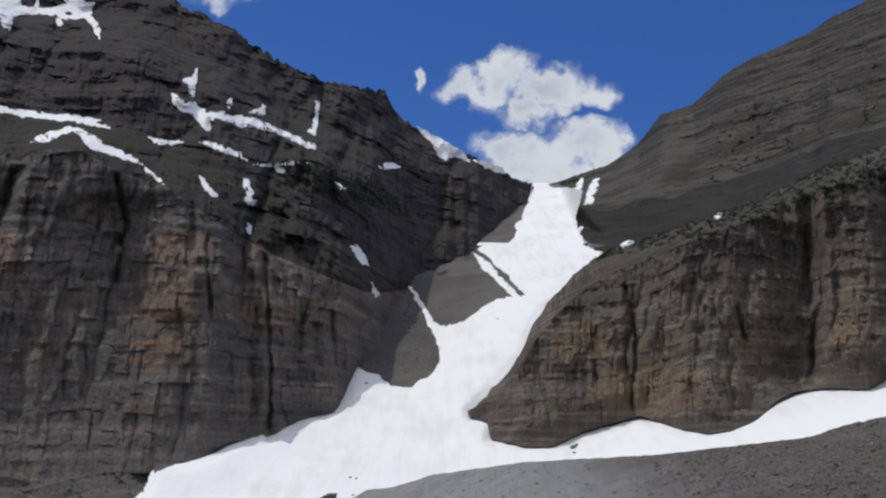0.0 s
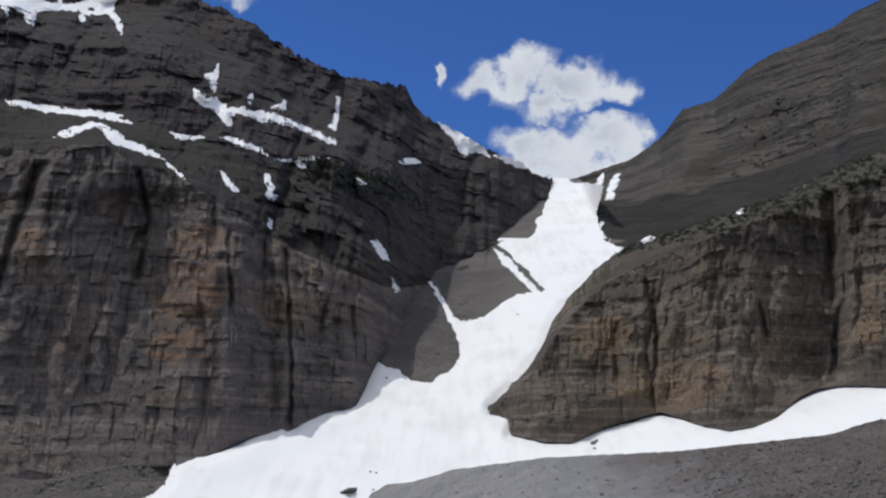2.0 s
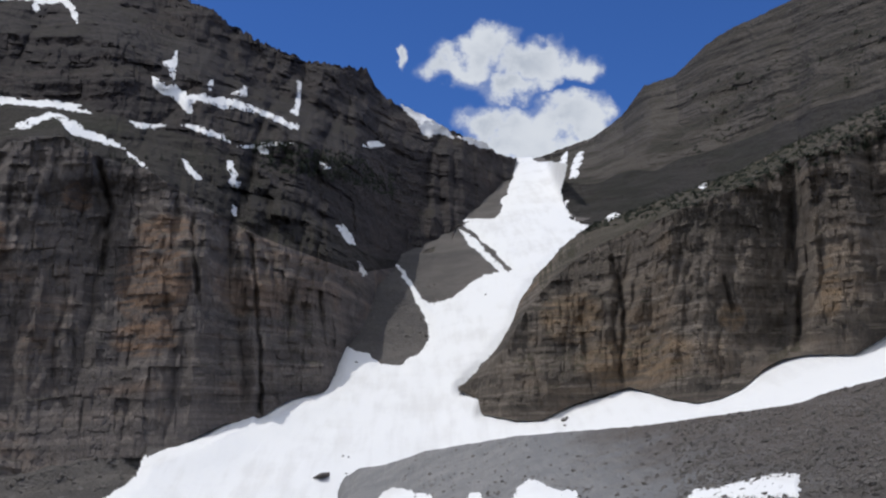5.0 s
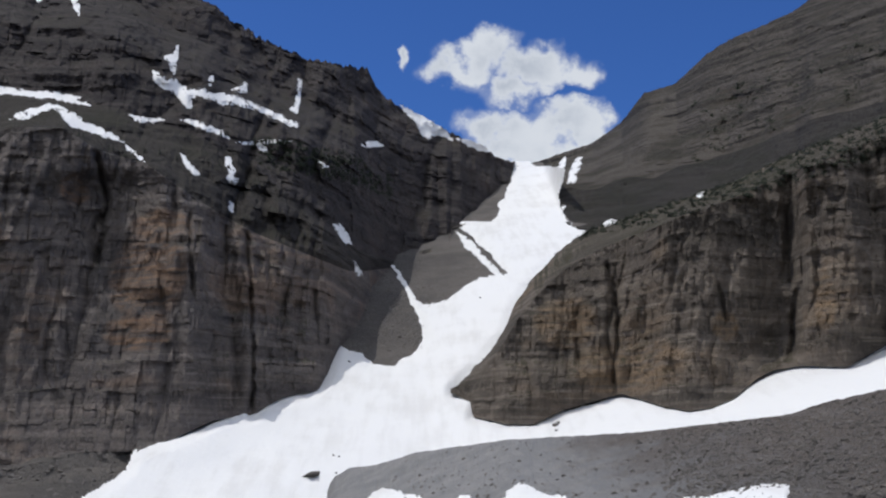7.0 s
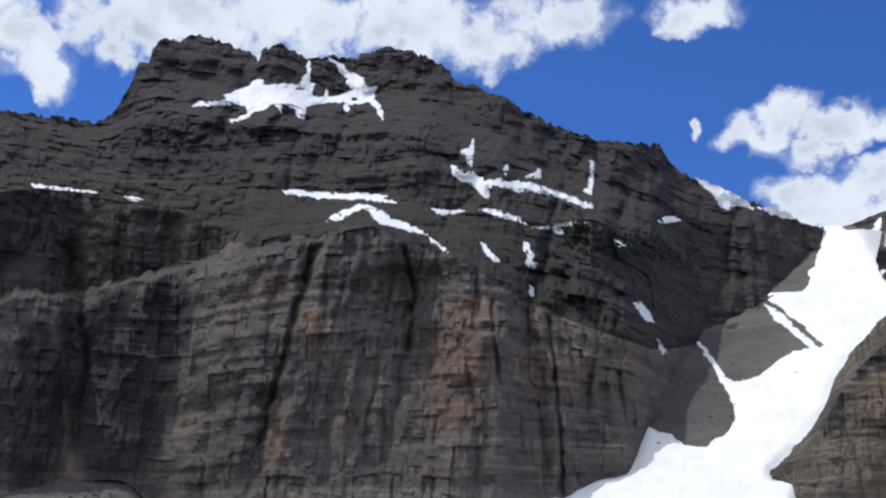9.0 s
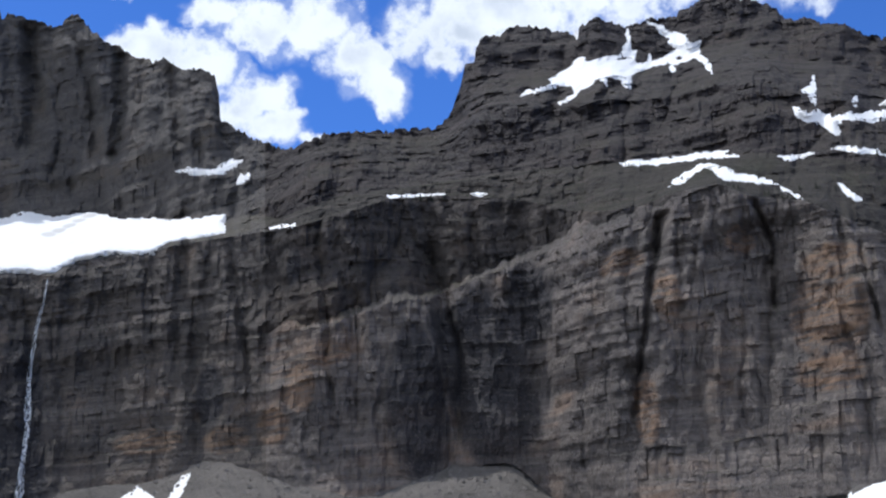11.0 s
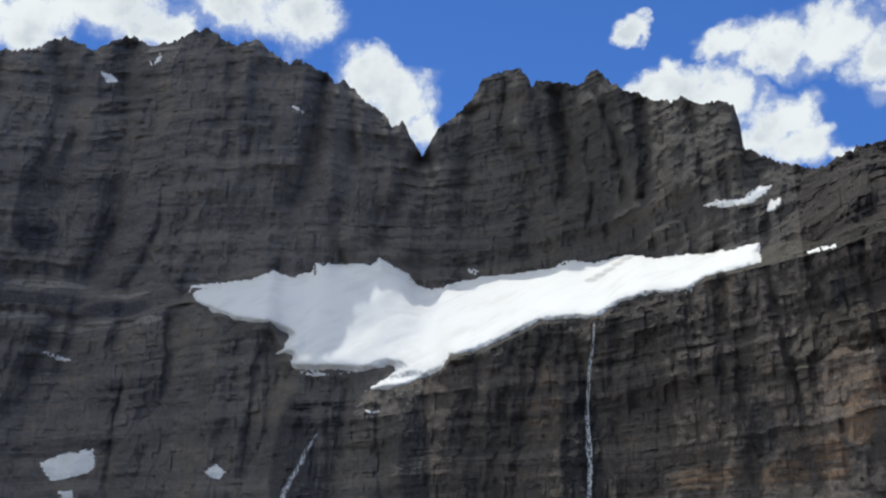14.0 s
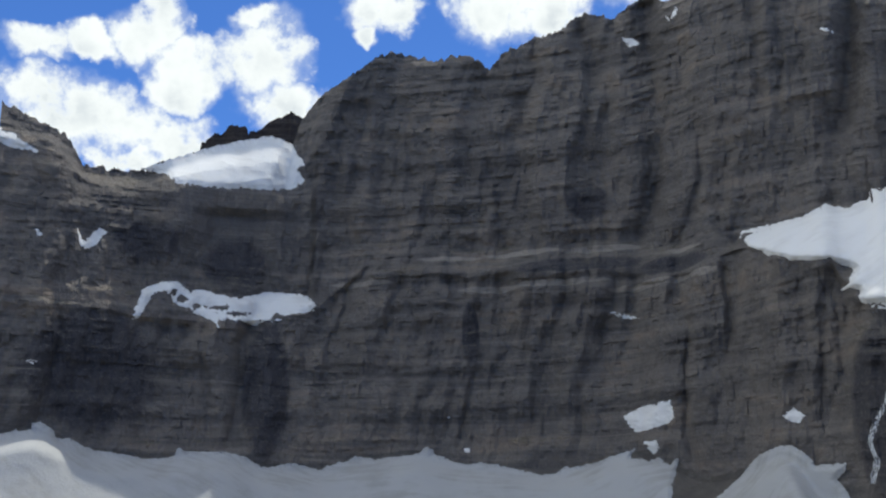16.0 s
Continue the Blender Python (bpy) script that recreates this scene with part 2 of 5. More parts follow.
    t.links.new(t.nodes.new("ShaderNodeNewGeometry").outputs["Normal"], up.inputs[0])
    level = ramp_node(t, math_node(t, "ADD", up.outputs[2], math_node(t, "MULTIPLY", grain, 0.25)), 0.78, 0.98)
    turf = mix_color(t, ramp_node(t, broad, 0.44, 0.6), scree, lichen)
    c = mix_color(t, math_node(t, "MULTIPLY", level, 0.75), c, turf)
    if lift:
        # brightness put into the colour along the wall: blends seams, shades the lit horn
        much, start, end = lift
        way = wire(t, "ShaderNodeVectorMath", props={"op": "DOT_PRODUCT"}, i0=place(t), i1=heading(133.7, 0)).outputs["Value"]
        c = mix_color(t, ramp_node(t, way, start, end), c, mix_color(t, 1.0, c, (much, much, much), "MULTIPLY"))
    t.links.new(c, s.inputs["Base Color"])
    s.inputs["Roughness"].default_value = 0.9
    s.inputs["Specular IOR Level"].default_value = 0.2
    high = math_node(t, "ADD", math_node(t, "MULTIPLY", lumps, 3.0), math_node(t, "ADD", grain, math_node(t, "MULTIPLY", streak, 1.5)))
    relief_bump(t, s, high, 1.5 * grow * calm, 1.0)
    return m


def gravel(name, a, b, c_, scale=1.0, earth=None):
    m, t, s = material(name)
    fine = noise_node(t, place(t), 2.2 * scale, 8.0, 0.75)
    patch = noise_node(t, place(t), 0.05 * scale, 4.0)
    heaps = noise_node(t, place(t), 0.22 * scale, 6.0, 0.65)
    stones = wire(t, "ShaderNodeTexVoronoi", Vector=place(t), Scale=1.3 * scale).outputs[0]
    c = mix_color(t, ramp_node(t, patch, 0.35, 0.65), a, b)
    c = mix_color(t, math_node(t, "MULTIPLY", ramp_node(t, fine, 0.5, 0.75), 0.6), c, c_)
    c = mix_color(t, math_node(t, "MULTIPLY", ramp_node(t, heaps, 0.45, 0.62), 0.4), c, a)
    if earth:
        # brown earthy rubble takes over from the grey silt to the east
        parts = t.nodes.new("ShaderNodeSeparateXYZ")
        t.links.new(place(t), parts.inputs[0])
        east = math_node(t, "ADD", parts.outputs[0], math_node(t, "MULTIPLY", patch, 40.0))
        c = mix_color(t, math_node(t, "MULTIPLY", ramp_node(t, east, 38.0, 64.0), 0.85), c, mix_color(t, ramp_node(t, fine, 0.45, 0.7), earth, c))
        runnel = noise_node(t, place(t, (0.6, 0.1, 0.1)), 1.0, 3.0, 0.5)
        c = mix_color(t, math_node(t, "MULTIPLY", ramp_node(t, runnel, 0.45, 0.7), 0.22), c, c_)
    t.links.new(c, s.inputs["Base Color"])
    s.inputs["Roughness"].default_value = 0.95
    s.inputs["Specular IOR Level"].default_value = 0.15
    height = math_node(t, "ADD", math_node(t, "ADD", fine, math_node(t, "MULTIPLY", heaps, 2.5)), math_node(t, "MULTIPLY", stones, 0.5))
    if earth:
        height = math_node(t, "ADD", math_node(t, "MULTIPLY", height, math_node(t, "ADD", math_node(t, "MULTIPLY", ramp_node(t, east, 34.0, 60.0), 1.0), 0.18)), math_node(t, "MULTIPLY", runnel, 1.6))
    relief_bump(t, s, height, 0.8 / scale, 1.0)
    return m


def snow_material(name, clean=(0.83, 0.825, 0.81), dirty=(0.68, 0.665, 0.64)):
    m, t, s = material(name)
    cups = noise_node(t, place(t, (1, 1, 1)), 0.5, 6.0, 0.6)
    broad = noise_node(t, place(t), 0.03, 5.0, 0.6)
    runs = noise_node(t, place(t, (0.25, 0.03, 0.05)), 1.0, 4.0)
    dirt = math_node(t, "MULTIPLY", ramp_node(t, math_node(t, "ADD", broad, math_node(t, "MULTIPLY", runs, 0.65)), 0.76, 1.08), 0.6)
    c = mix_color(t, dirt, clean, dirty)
    c = mix_color(t, math_node(t, "MULTIPLY", mark_mask(t, "dirt", cups), 0.45), c, (0.3, 0.28, 0.26))
    t.links.new(c, s.inputs["Base Color"])
    s.inputs["Roughness"].default_value = 0.75
    s.inputs["Specular IOR Level"].default_value = 0.2
    relief_bump(t, s, cups, 0.6, 0.5)
    return m


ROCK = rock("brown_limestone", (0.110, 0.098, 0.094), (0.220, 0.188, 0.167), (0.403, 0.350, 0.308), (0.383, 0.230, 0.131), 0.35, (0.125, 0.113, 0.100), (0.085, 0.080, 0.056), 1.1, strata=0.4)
# darkened rock: puts the shade of upper walls and crest into the colour
ROCK_DARK = rock("shade_darkened_rock", (0.038, 0.033, 0.035), (0.078, 0.066, 0.062), (0.146, 0.123, 0.112), (0.106, 0.076, 0.058), 0.3, (0.081, 0.072, 0.064), (0.060, 0.054, 0.041), 1.5, strata=0.3)
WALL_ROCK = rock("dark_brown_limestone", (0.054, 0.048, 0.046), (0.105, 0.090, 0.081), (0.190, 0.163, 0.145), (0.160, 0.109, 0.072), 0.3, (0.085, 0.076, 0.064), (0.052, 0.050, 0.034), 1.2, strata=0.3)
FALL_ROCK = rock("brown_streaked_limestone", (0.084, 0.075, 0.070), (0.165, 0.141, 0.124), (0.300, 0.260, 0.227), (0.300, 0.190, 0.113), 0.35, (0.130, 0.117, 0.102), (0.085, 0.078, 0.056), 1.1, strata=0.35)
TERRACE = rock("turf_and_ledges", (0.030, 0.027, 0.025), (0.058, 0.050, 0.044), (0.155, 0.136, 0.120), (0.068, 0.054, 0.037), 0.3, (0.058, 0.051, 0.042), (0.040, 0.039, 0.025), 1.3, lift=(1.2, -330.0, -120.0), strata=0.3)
# lift leaves the horn's sunlit flank darker than the headwall, as painted shade
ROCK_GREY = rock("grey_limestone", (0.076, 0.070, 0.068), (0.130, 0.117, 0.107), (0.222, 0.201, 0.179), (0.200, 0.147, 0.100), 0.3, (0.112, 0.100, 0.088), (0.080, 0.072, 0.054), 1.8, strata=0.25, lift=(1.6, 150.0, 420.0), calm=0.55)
SPUR_ROCK = rock("tan_limestone", (0.090, 0.078, 0.066), (0.215, 0.177, 0.143), (0.420, 0.358, 0.291), (0.345, 0.232, 0.130), 0.4, (0.110, 0.093, 0.068), (0.042, 0.044, 0.020), strata=0.6)
SLOPE_ROCK = rock("weathered_slope_rock", (0.032, 0.028, 0.024), (0.074, 0.064, 0.053), (0.200, 0.173, 0.142), (0.096, 0.077, 0.055), 0.5, (0.142, 0.122, 0.098), (0.055, 0.050, 0.035), 1.4, strata=0.2)
SLOPE_DARK = rock("dark_slope_rock", (0.024, 0.022, 0.020), (0.048, 0.043, 0.038), (0.105, 0.093, 0.081), (0.062, 0.050, 0.038), 0.3, (0.060, 0.053, 0.045), (0.036, 0.035, 0.024), 1.4, strata=0.3)
SCREE = gravel("grey_scree", (0.130, 0.120, 0.111), (0.194, 0.176, 0.159), (0.31, 0.288, 0.262), 0.5)
MORAINE = gravel("moraine_gravel", (0.185, 0.184, 0.184), (0.235, 0.230, 0.224), (0.33, 0.317, 0.300), 1.6, (0.150, 0.120, 0.098))
SNOW = snow_material("summer_snow")
# greyed copy of the snow: shade and haze under the headwall in its colour
SHADE_SNOW = snow_material("snow_greyed_for_shade", (0.44, 0.445, 0.45), (0.31, 0.30, 0.285))

# ---- the lie of the land ----
RIDGE_MASSIF = [
    (-5.03, 15.92), (1.34, 18.99), (2.64, 19.88), (3.36, 21.00), (6.26, 21.50), (6.74, 21.45), (9.48, 22.42), (12.51, 24.03),
    (15.21, 24.91), (15.50, 25.47), (16.14, 25.81), (17.61, 26.32), (19.27, 26.53), (20.98, 25.84), (22.31, 25.88), (23.83, 25.71),
    (24.49, 26.11), (25.49, 26.33), (26.16, 26.12), (26.60, 25.65), (28.83, 26.22), (29.99, 26.26), (32.13, 25.78), (32.55, 25.47),
    (32.67, 24.73), (33.24, 24.41), (34.15, 22.00), (35.21, 21.25), (41.08, 21.16), (43.71, 20.31),
]
RIDGE_HORN = [
    (43.71, 20.31), (45.01, 20.60), (47.44, 21.75), (47.53, 23.24), (47.76, 23.98), (48.58, 24.42), (49.39, 24.34), (50.54, 24.81),
    (51.19, 24.64), (52.49, 24.87), (54.54, 25.81), (55.02, 26.51), (55.53, 26.73), (56.39, 25.84), (58.74, 26.36), (59.24, 26.00),
    (59.58, 26.74), (60.19, 27.00), (61.26, 26.77), (62.09, 26.39), (62.74, 25.48), (64.03, 24.34), (64.68, 24.07), (65.76, 22.32),
]
RIDGE_HEADWALL = [
    (65.76, 22.32), (66.95, 24.26), (67.49, 23.93), (67.93, 24.64), (69.25, 25.43), (70.42, 26.35), (70.95, 26.16), (71.39, 26.70),
    (72.52, 27.02), (73.02, 27.39), (73.68, 27.09), (75.63, 28.23), (76.83, 27.86), (77.67, 28.04), (78.50, 28.51), (79.35, 28.31),
    (80.73, 27.55), (81.92, 27.27), (82.42, 27.66), (83.10, 27.57), (84.79, 26.69), (85.80, 27.06), (86.80, 26.95), (87.79, 26.33),
    (89.77, 25.82), (90.41, 25.50), (90.75, 25.63), (91.38, 25.16), (92.01, 24.44), (92.73, 24.95), (93.39, 25.20), (95.23, 24.99),
    (97.89, 25.42), (98.56, 25.21), (101.82, 23.10), (102.92, 21.77),
]
RIDGE_SHOULDER = [
    (102.92, 21.77), (103.42, 20.31), (104.65, 20.64), (108.37, 19.74), (111.65, 18.52), (113.42, 18.40), (114.74, 18.59), (115.27, 19.61),
    (116.19, 20.23), (119.11, 21.18),
]
FOOT_MASSIF = [
    (-4.78, 14.40), (-3.97, 12.94), (-1.77, 12.66), (-0.82, 11.68), (1.68, 10.66), (3.24, 11.05), (4.81, 11.94), (10.50, 16.29),
    (15.11, 17.77), (17.20, 18.17), (20.09, 18.44), (22.87, 18.33), (23.84, 18.62), (31.55, 18.63), (41.31, 17.60), (44.13, 16.53),
    (46.02, 16.74), (47.04, 16.34),
]
FOOT_HEADWALL = [
    (47.04, 16.34), (48.41, 16.53), (52.55, 16.31), (53.98, 16.60), (56.07, 16.25), (57.67, 16.49), (58.31, 16.12), (62.43, 15.72),
    (65.22, 15.06), (66.16, 15.34), (66.48, 15.87), (68.21, 16.78), (68.50, 16.49), (71.81, 16.47), (71.93, 15.94), (73.38, 15.70),
    (74.12, 15.95), (75.37, 15.42), (78.40, 14.96), (78.90, 14.40), (80.00, 15.53), (81.57, 14.60), (86.46, 15.03), (93.73, 14.79),
    (96.27, 15.12), (99.12, 15.11), (101.95, 14.76), (102.36, 12.32), (106.17, 11.92), (109.50, 12.69), (111.66, 12.14), (118.27, 12.71),
]
RIM_MASSIF = [
    (-4.72, 14.22), (-3.91, 12.82), (-1.77, 12.53), (-0.82, 11.49), (0.43, 11.13), (1.67, 10.38), (3.54, 10.12), (4.32, 10.17),
    (9.48, 12.13), (11.80, 13.30), (15.36, 15.45), (17.85, 15.95), (19.72, 16.90), (21.65, 16.72), (23.90, 16.17), (25.82, 16.05),
    (27.73, 16.22), (30.27, 16.98), (32.79, 17.33), (34.66, 17.52), (38.03, 17.44), (43.24, 16.07), (46.98, 15.52),
]
RIM_HEADWALL = [
    (46.98, 15.52), (50.07, 14.99), (51.04, 14.42), (53.26, 14.34), (54.85, 13.92), (55.81, 13.33), (59.27, 13.07), (62.37, 11.70),
    (64.20, 11.33), (64.79, 10.58), (66.57, 9.81), (69.07, 9.48), (72.29, 10.19), (73.65, 11.45), (74.18, 12.88), (76.03, 13.15),
    (78.31, 13.97), (78.93, 13.96), (80.47, 13.18), (82.62, 12.56), (86.55, 13.21), (91.23, 13.27), (93.44, 12.95), (99.11, 13.73),
    (101.72, 11.11), (107.30, 10.33), (111.42, 10.60), (114.02, 11.28), (118.17, 11.59),
]
BASE_MASSIF = [
    (-5.03, 15.84), (-4.88, 15.20), (-4.62, 14.75), (-4.45, 14.10), (-4.10, 13.55), (-3.66, 12.79), (-1.46, 12.44), (-1.14, 11.22), (0.27, 11.06), (2.91, 9.37), (3.20, 8.14), (3.80, 6.92),
    (4.70, 6.00), (5.72, 3.73), (7.66, 3.30), (9.26, 2.38), (11.15, 2.10), (13.40, 1.05), (15.33, 0.47), (17.53, 0.53),
    (21.43, -0.48),
]
BASE_FANS = [
    (29.91, 0.89), (31.77, 3.12), (35.63, 2.81), (40.19, 1.28), (42.86, 2.00), (46.45, 3.41), (47.94, 3.74), (51.19, 2.63),
    (55.51, 2.05), (56.34, 1.44),
]
BASE_HEADWALL = [
    (76.81, 3.86), (77.80, 3.55), (79.56, 2.46), (81.84, 2.23), (82.78, 3.11), (85.22, 3.82), (89.11, 2.69), (95.55, 3.54),
    (95.85, 4.04), (99.91, 3.48), (101.40, 2.98), (102.89, 3.28), (104.65, 3.13), (106.42, 3.83), (108.96, 3.99), (109.28, 3.55),
    (113.48, 4.00), (116.00, 5.21), (117.53, 4.67),
]
SPUR_TOP = [
    (-24.69, 17.01), (-19.89, 15.62), (-16.90, 14.45), (-9.26, 12.33), (-7.69, 11.43), (-5.95, 9.79), (-4.84, 8.27), (-4.42, 7.21),
    (-3.57, 5.85), (-1.51, 3.74),
]
SPUR_BASE = [
    (-23.75, 5.57), (-21.87, 4.57), (-19.71, 4.70), (-18.32, 4.53), (-17.45, 4.12), (-16.26, 3.13), (-15.10, 2.65), (-13.94, 2.50),
    (-12.79, 2.69), (-10.47, 3.45), (-7.46, 2.65), (-5.79, 1.86), (-4.43, 1.87), (-2.56, 2.29), (-2.33, 3.07), (-1.51, 3.53),
]
FAR_RIDGE = [
    (-25.37, 24.51), (-21.32, 23.22), (-20.40, 22.72), (-17.05, 21.74), (-15.79, 21.14), (-14.03, 19.75), (-12.31, 19.37), (-11.01, 17.96),
    (-9.41, 16.93), (-5.76, 15.87),
]
FAR_FOOT = [
    (-26.39, 14.42), (-24.45, 14.08), (-13.77, 11.36), (-10.44, 11.19), (-9.50, 12.20), (-8.18, 12.36), (-7.72, 12.74), (-6.55, 15.82),
    (-5.76, 15.81),
]
MORAINE_CREST = [
    (-25.47, 3.83), (-20.40, 2.77), (-19.00, 2.28), (-11.28, 1.44), (-4.42, 1.09), (0.41, 0.45), (2.51, -0.19), (4.00, -0.36),
    (4.83, -0.80), (5.06, -1.18), (5.72, -3.30),
]
COULOIR_UPPER = [
    (-4.81, 15.98), (-5.03, 15.95), (-5.76, 15.93), (-6.07, 15.71), (-7.35, 15.60),
    (-7.73, 15.48), (-7.53, 14.79), (-7.29, 14.18), (-7.43, 13.42), (-7.72, 12.80), (-8.18, 12.42), (-9.20, 12.42), (-7.69, 11.40),
    (-5.95, 9.82), (-4.71, 9.81), (-4.10, 10.43), (-2.86, 11.73), (-1.71, 12.72), (-1.84, 12.93), (-2.87, 12.83), (-3.60, 12.82),
    (-4.14, 13.43), (-3.99, 13.89), (-4.40, 14.10), (-4.70, 15.07),
]
COULOIR_LOWER = [
    (-5.95, 9.85), (-4.99, 8.27), (-4.51, 7.21), (-4.76, 7.05), (-3.57, 5.85), (-2.34, 4.64), (-1.51, 3.80), (-1.51, 3.53),
    (-2.88, 3.82), (-2.87, 2.98), (-2.56, 2.29), (-3.53, 2.05), (-4.43, 1.84), (-5.79, 1.83), (-6.70, 2.33), (-7.46, 2.62),
    (-8.96, 2.91), (-10.47, 3.45), (-11.35, 3.18), (-12.79, 2.66), (-13.94, 2.47), (-15.10, 2.65), (-16.26, 3.13), (-17.45, 4.12),
    (-18.32, 4.53), (-19.71, 4.70), (-21.87, 4.57), (-22.70, 4.97), (-23.75, 5.57), (-25.66, 6.10), (-25.35, 2.52), (-23.51, 2.56),
    (-18.95, 1.51), (-13.29, 0.84), (-7.41, 0.43), (-1.40, -0.44), (1.60, -1.95), (3.37, -3.32), (18.64, -3.10), (17.39, -1.81),
    (15.95, -0.93), (15.42, -0.52), (15.06, 0.47),
]
COULOIR_LOWER_B = [
    (15.06, 0.47), (13.40, 1.11), (11.99, 1.63), (11.15, 2.16), (10.00, 2.67), (9.43, 3.02), (9.23, 2.38), (8.54, 2.94),
    (7.66, 3.33), (6.02, 3.67), (5.58, 4.03), (5.20, 4.79), (5.30, 5.24), (5.00, 5.78), (4.77, 6.12), (4.24, 5.85),
    (3.48, 5.61), (2.86, 5.10), (1.79, 4.95), (1.18, 5.41), (0.57, 5.71), (0.17, 6.47), (0.27, 7.39), (0.89, 8.61),
    (1.51, 9.83), (1.05, 9.47), (0.48, 8.55), (0.05, 8.30), (-1.13, 8.61), (-2.06, 9.22), (-3.00, 9.67), (-3.93, 9.81),
    (-5.95, 9.85),
]
HANGING_A = [
    (46.97, 16.81), (48.41, 16.53), (50.00, 16.37), (51.59, 16.43), (52.55, 16.31), (53.98, 16.60), (54.79, 16.53), (56.07, 16.25),
    (57.67, 16.49), (58.31, 16.12), (59.90, 15.92), (62.43, 15.72), (64.30, 15.32), (65.22, 15.06), (66.16, 15.34), (66.48, 15.87),
    (67.27, 16.30), (68.21, 16.78), (68.50, 16.49), (70.47, 16.40), (71.81, 16.47), (71.93, 15.94), (73.38, 15.70), (74.12, 15.95),
    (75.37, 15.42), (78.40, 14.96), (78.64, 14.59),
]
HANGING_B = [
    (78.31, 13.97), (76.03, 13.15), (74.19, 13.02), (73.02, 12.58), (73.41, 12.04), (73.72, 11.53), (72.94, 11.42), (73.20, 11.03),
    (72.30, 10.33), (71.01, 10.37), (68.98, 10.66), (67.51, 10.99), (67.20, 10.69), (68.07, 10.14), (69.16, 9.53), (67.17, 9.71),
    (66.28, 10.02), (64.49, 10.73), (64.20, 11.33), (62.68, 11.64), (60.83, 12.47), (59.27, 13.16), (57.39, 13.27), (56.29, 13.19),
    (55.81, 13.42), (54.85, 13.92), (53.26, 14.34), (51.04, 14.42), (50.07, 14.99), (48.48, 15.31), (46.89, 15.59), (47.23, 16.22),
]
FALL_A = [
    (56.24, 13.18), (56.37, 11.93), (56.71, 10.14), (56.88, 8.37), (56.87, 6.62), (56.92, 4.88), (57.01, 2.87), (57.06, 1.46),
]
FALL_B = [
    (71.42, 7.39), (71.92, 6.52), (72.26, 5.80), (72.76, 4.93), (73.26, 3.91), (72.93, 3.03), (73.23, 1.88),
]
CREST = [
    (102.50, 21.57), (102.92, 21.83), (103.57, 22.07), (104.36, 21.68), (105.30, 21.03), (105.92, 20.85), (106.09, 21.14), (107.04, 21.17),
    (107.34, 20.76), (107.80, 20.67), (108.10, 20.41), (108.49, 20.21), (108.60, 19.46),
]
MOUND = [
    (6.96, -0.88), (6.52, -0.65), (6.14, -0.41), (5.46, -0.39), (5.45, -0.80), (5.92, -0.97), (6.51, -0.97),
]
SHRUBS_B = [
    (-24.97, 20.19), (-21.56, 18.95), (-18.02, 18.18), (-14.65, 16.98),
]
SHRUBS_C = [
    (2.02, 14.73), (4.24, 15.61), (6.76, 16.00), (9.26, 16.35),
]
BOULDERS = [(-6.93, 1.85, 1.4), (-6.98, 1.55, 0.8), (-7.08, 1.97, 1.0), (4.14, 5.22, 0.9), (-2.99, 8.69, 0.8), (4.91, 0.29, 0.6), (4.61, 0.23, 0.5), (4.74, -0.65, 0.6), ]


def scatter(i, j, seed=0):
    """A random number from 0 to 1 for each pair of whole numbers."""
    h = (i * 374761393 + j * 668265263 + seed * 974711 + 12345) & 0xFFFFFFFF
    h = ((h ^ (h >> 13)) * 1274126177) & 0xFFFFFFFF
    return ((h ^ (h >> 16)) & 0xFFFFFF) / 16777215.0


def vnoise(x, y, seed=0):
    """Smooth value noise from 0 to 1 over the plane, for arrays."""
    xi, yi = np.floor(x).astype(np.int64), np.floor(y).astype(np.int64)
    fx, fy = x - xi, y - yi
    fx, fy = fx * fx * (3 - 2 * fx), fy * fy * (3 - 2 * fy)

    low = scatter(xi, yi, seed) * (1 - fx) + scatter(xi + 1, yi, seed) * fx
    top = scatter(xi, yi + 1, seed) * (1 - fx) + scatter(xi + 1, yi + 1, seed) * fx
    return low * (1 - fy) + top * fy


def fbm(x, y, octaves=4, seed=0):
    total, weight, amount = 0.0, 0.0, 1.0
    for k in range(octaves):
        total = total + amount * vnoise(x * 2 ** k, y * 2 ** k, seed + 17 * k)
        weight += amount
        amount *= 0.55
    return total / weight


def along(points):
    """A line through (bearing, value) points, as a function of the bearing."""
    p = np.array(points)
    return lambda b: np.interp(b, p[:, 0], p[:, 1])


def bowl(b, el):
    """Range of the valley floor, which climbs evenly from the snow basin to the saddle."""
    start = np.interp(b, [-26, 0, 20], [262, 350, 350])
    return start * 0.445 / (0.445 - np.minimum(np.tan(np.radians(el)), 0.34))


def jagged(line, size, seed, fine=1.7):
    """The line with teeth: broad towers and sharp notches between them."""
    def toothed(b):
        tower = np.abs(2 * fbm(b * fine, b * 0 + 3.3, 4, seed) - 1) ** 0.7 - 0.45
        chip = fbm(b * fine * 5, b * 0 + 8.1, 3, seed + 3) - 0.5
        return line(b) + size * (1.3 * tower + 0.8 * chip)
    return toothed


def soft(line, width=1.2):
    """The line rounded off over some degrees to each side."""
    return lambda b: sum(line(b + width * k / 4) * (5 - abs(k)) for k in range(-4, 5)) / 25


def blocky(s, level, tall, wide, seed):
    """Courses of jointed blocks, each standing out by its own amount, from 0 to 1."""
    course = np.floor(level / tall).astype(np.int64)
    joint = np.floor(s / wide * (0.7 + 0.6 * scatter(course, course * 0, seed)) + 7 * scatter(course, course * 0 + 1, seed)).astype(np.int64)
    return 0.85 * scatter(joint, course, seed + 1) + 0.15 * scatter(course, course * 0 + 2, seed)


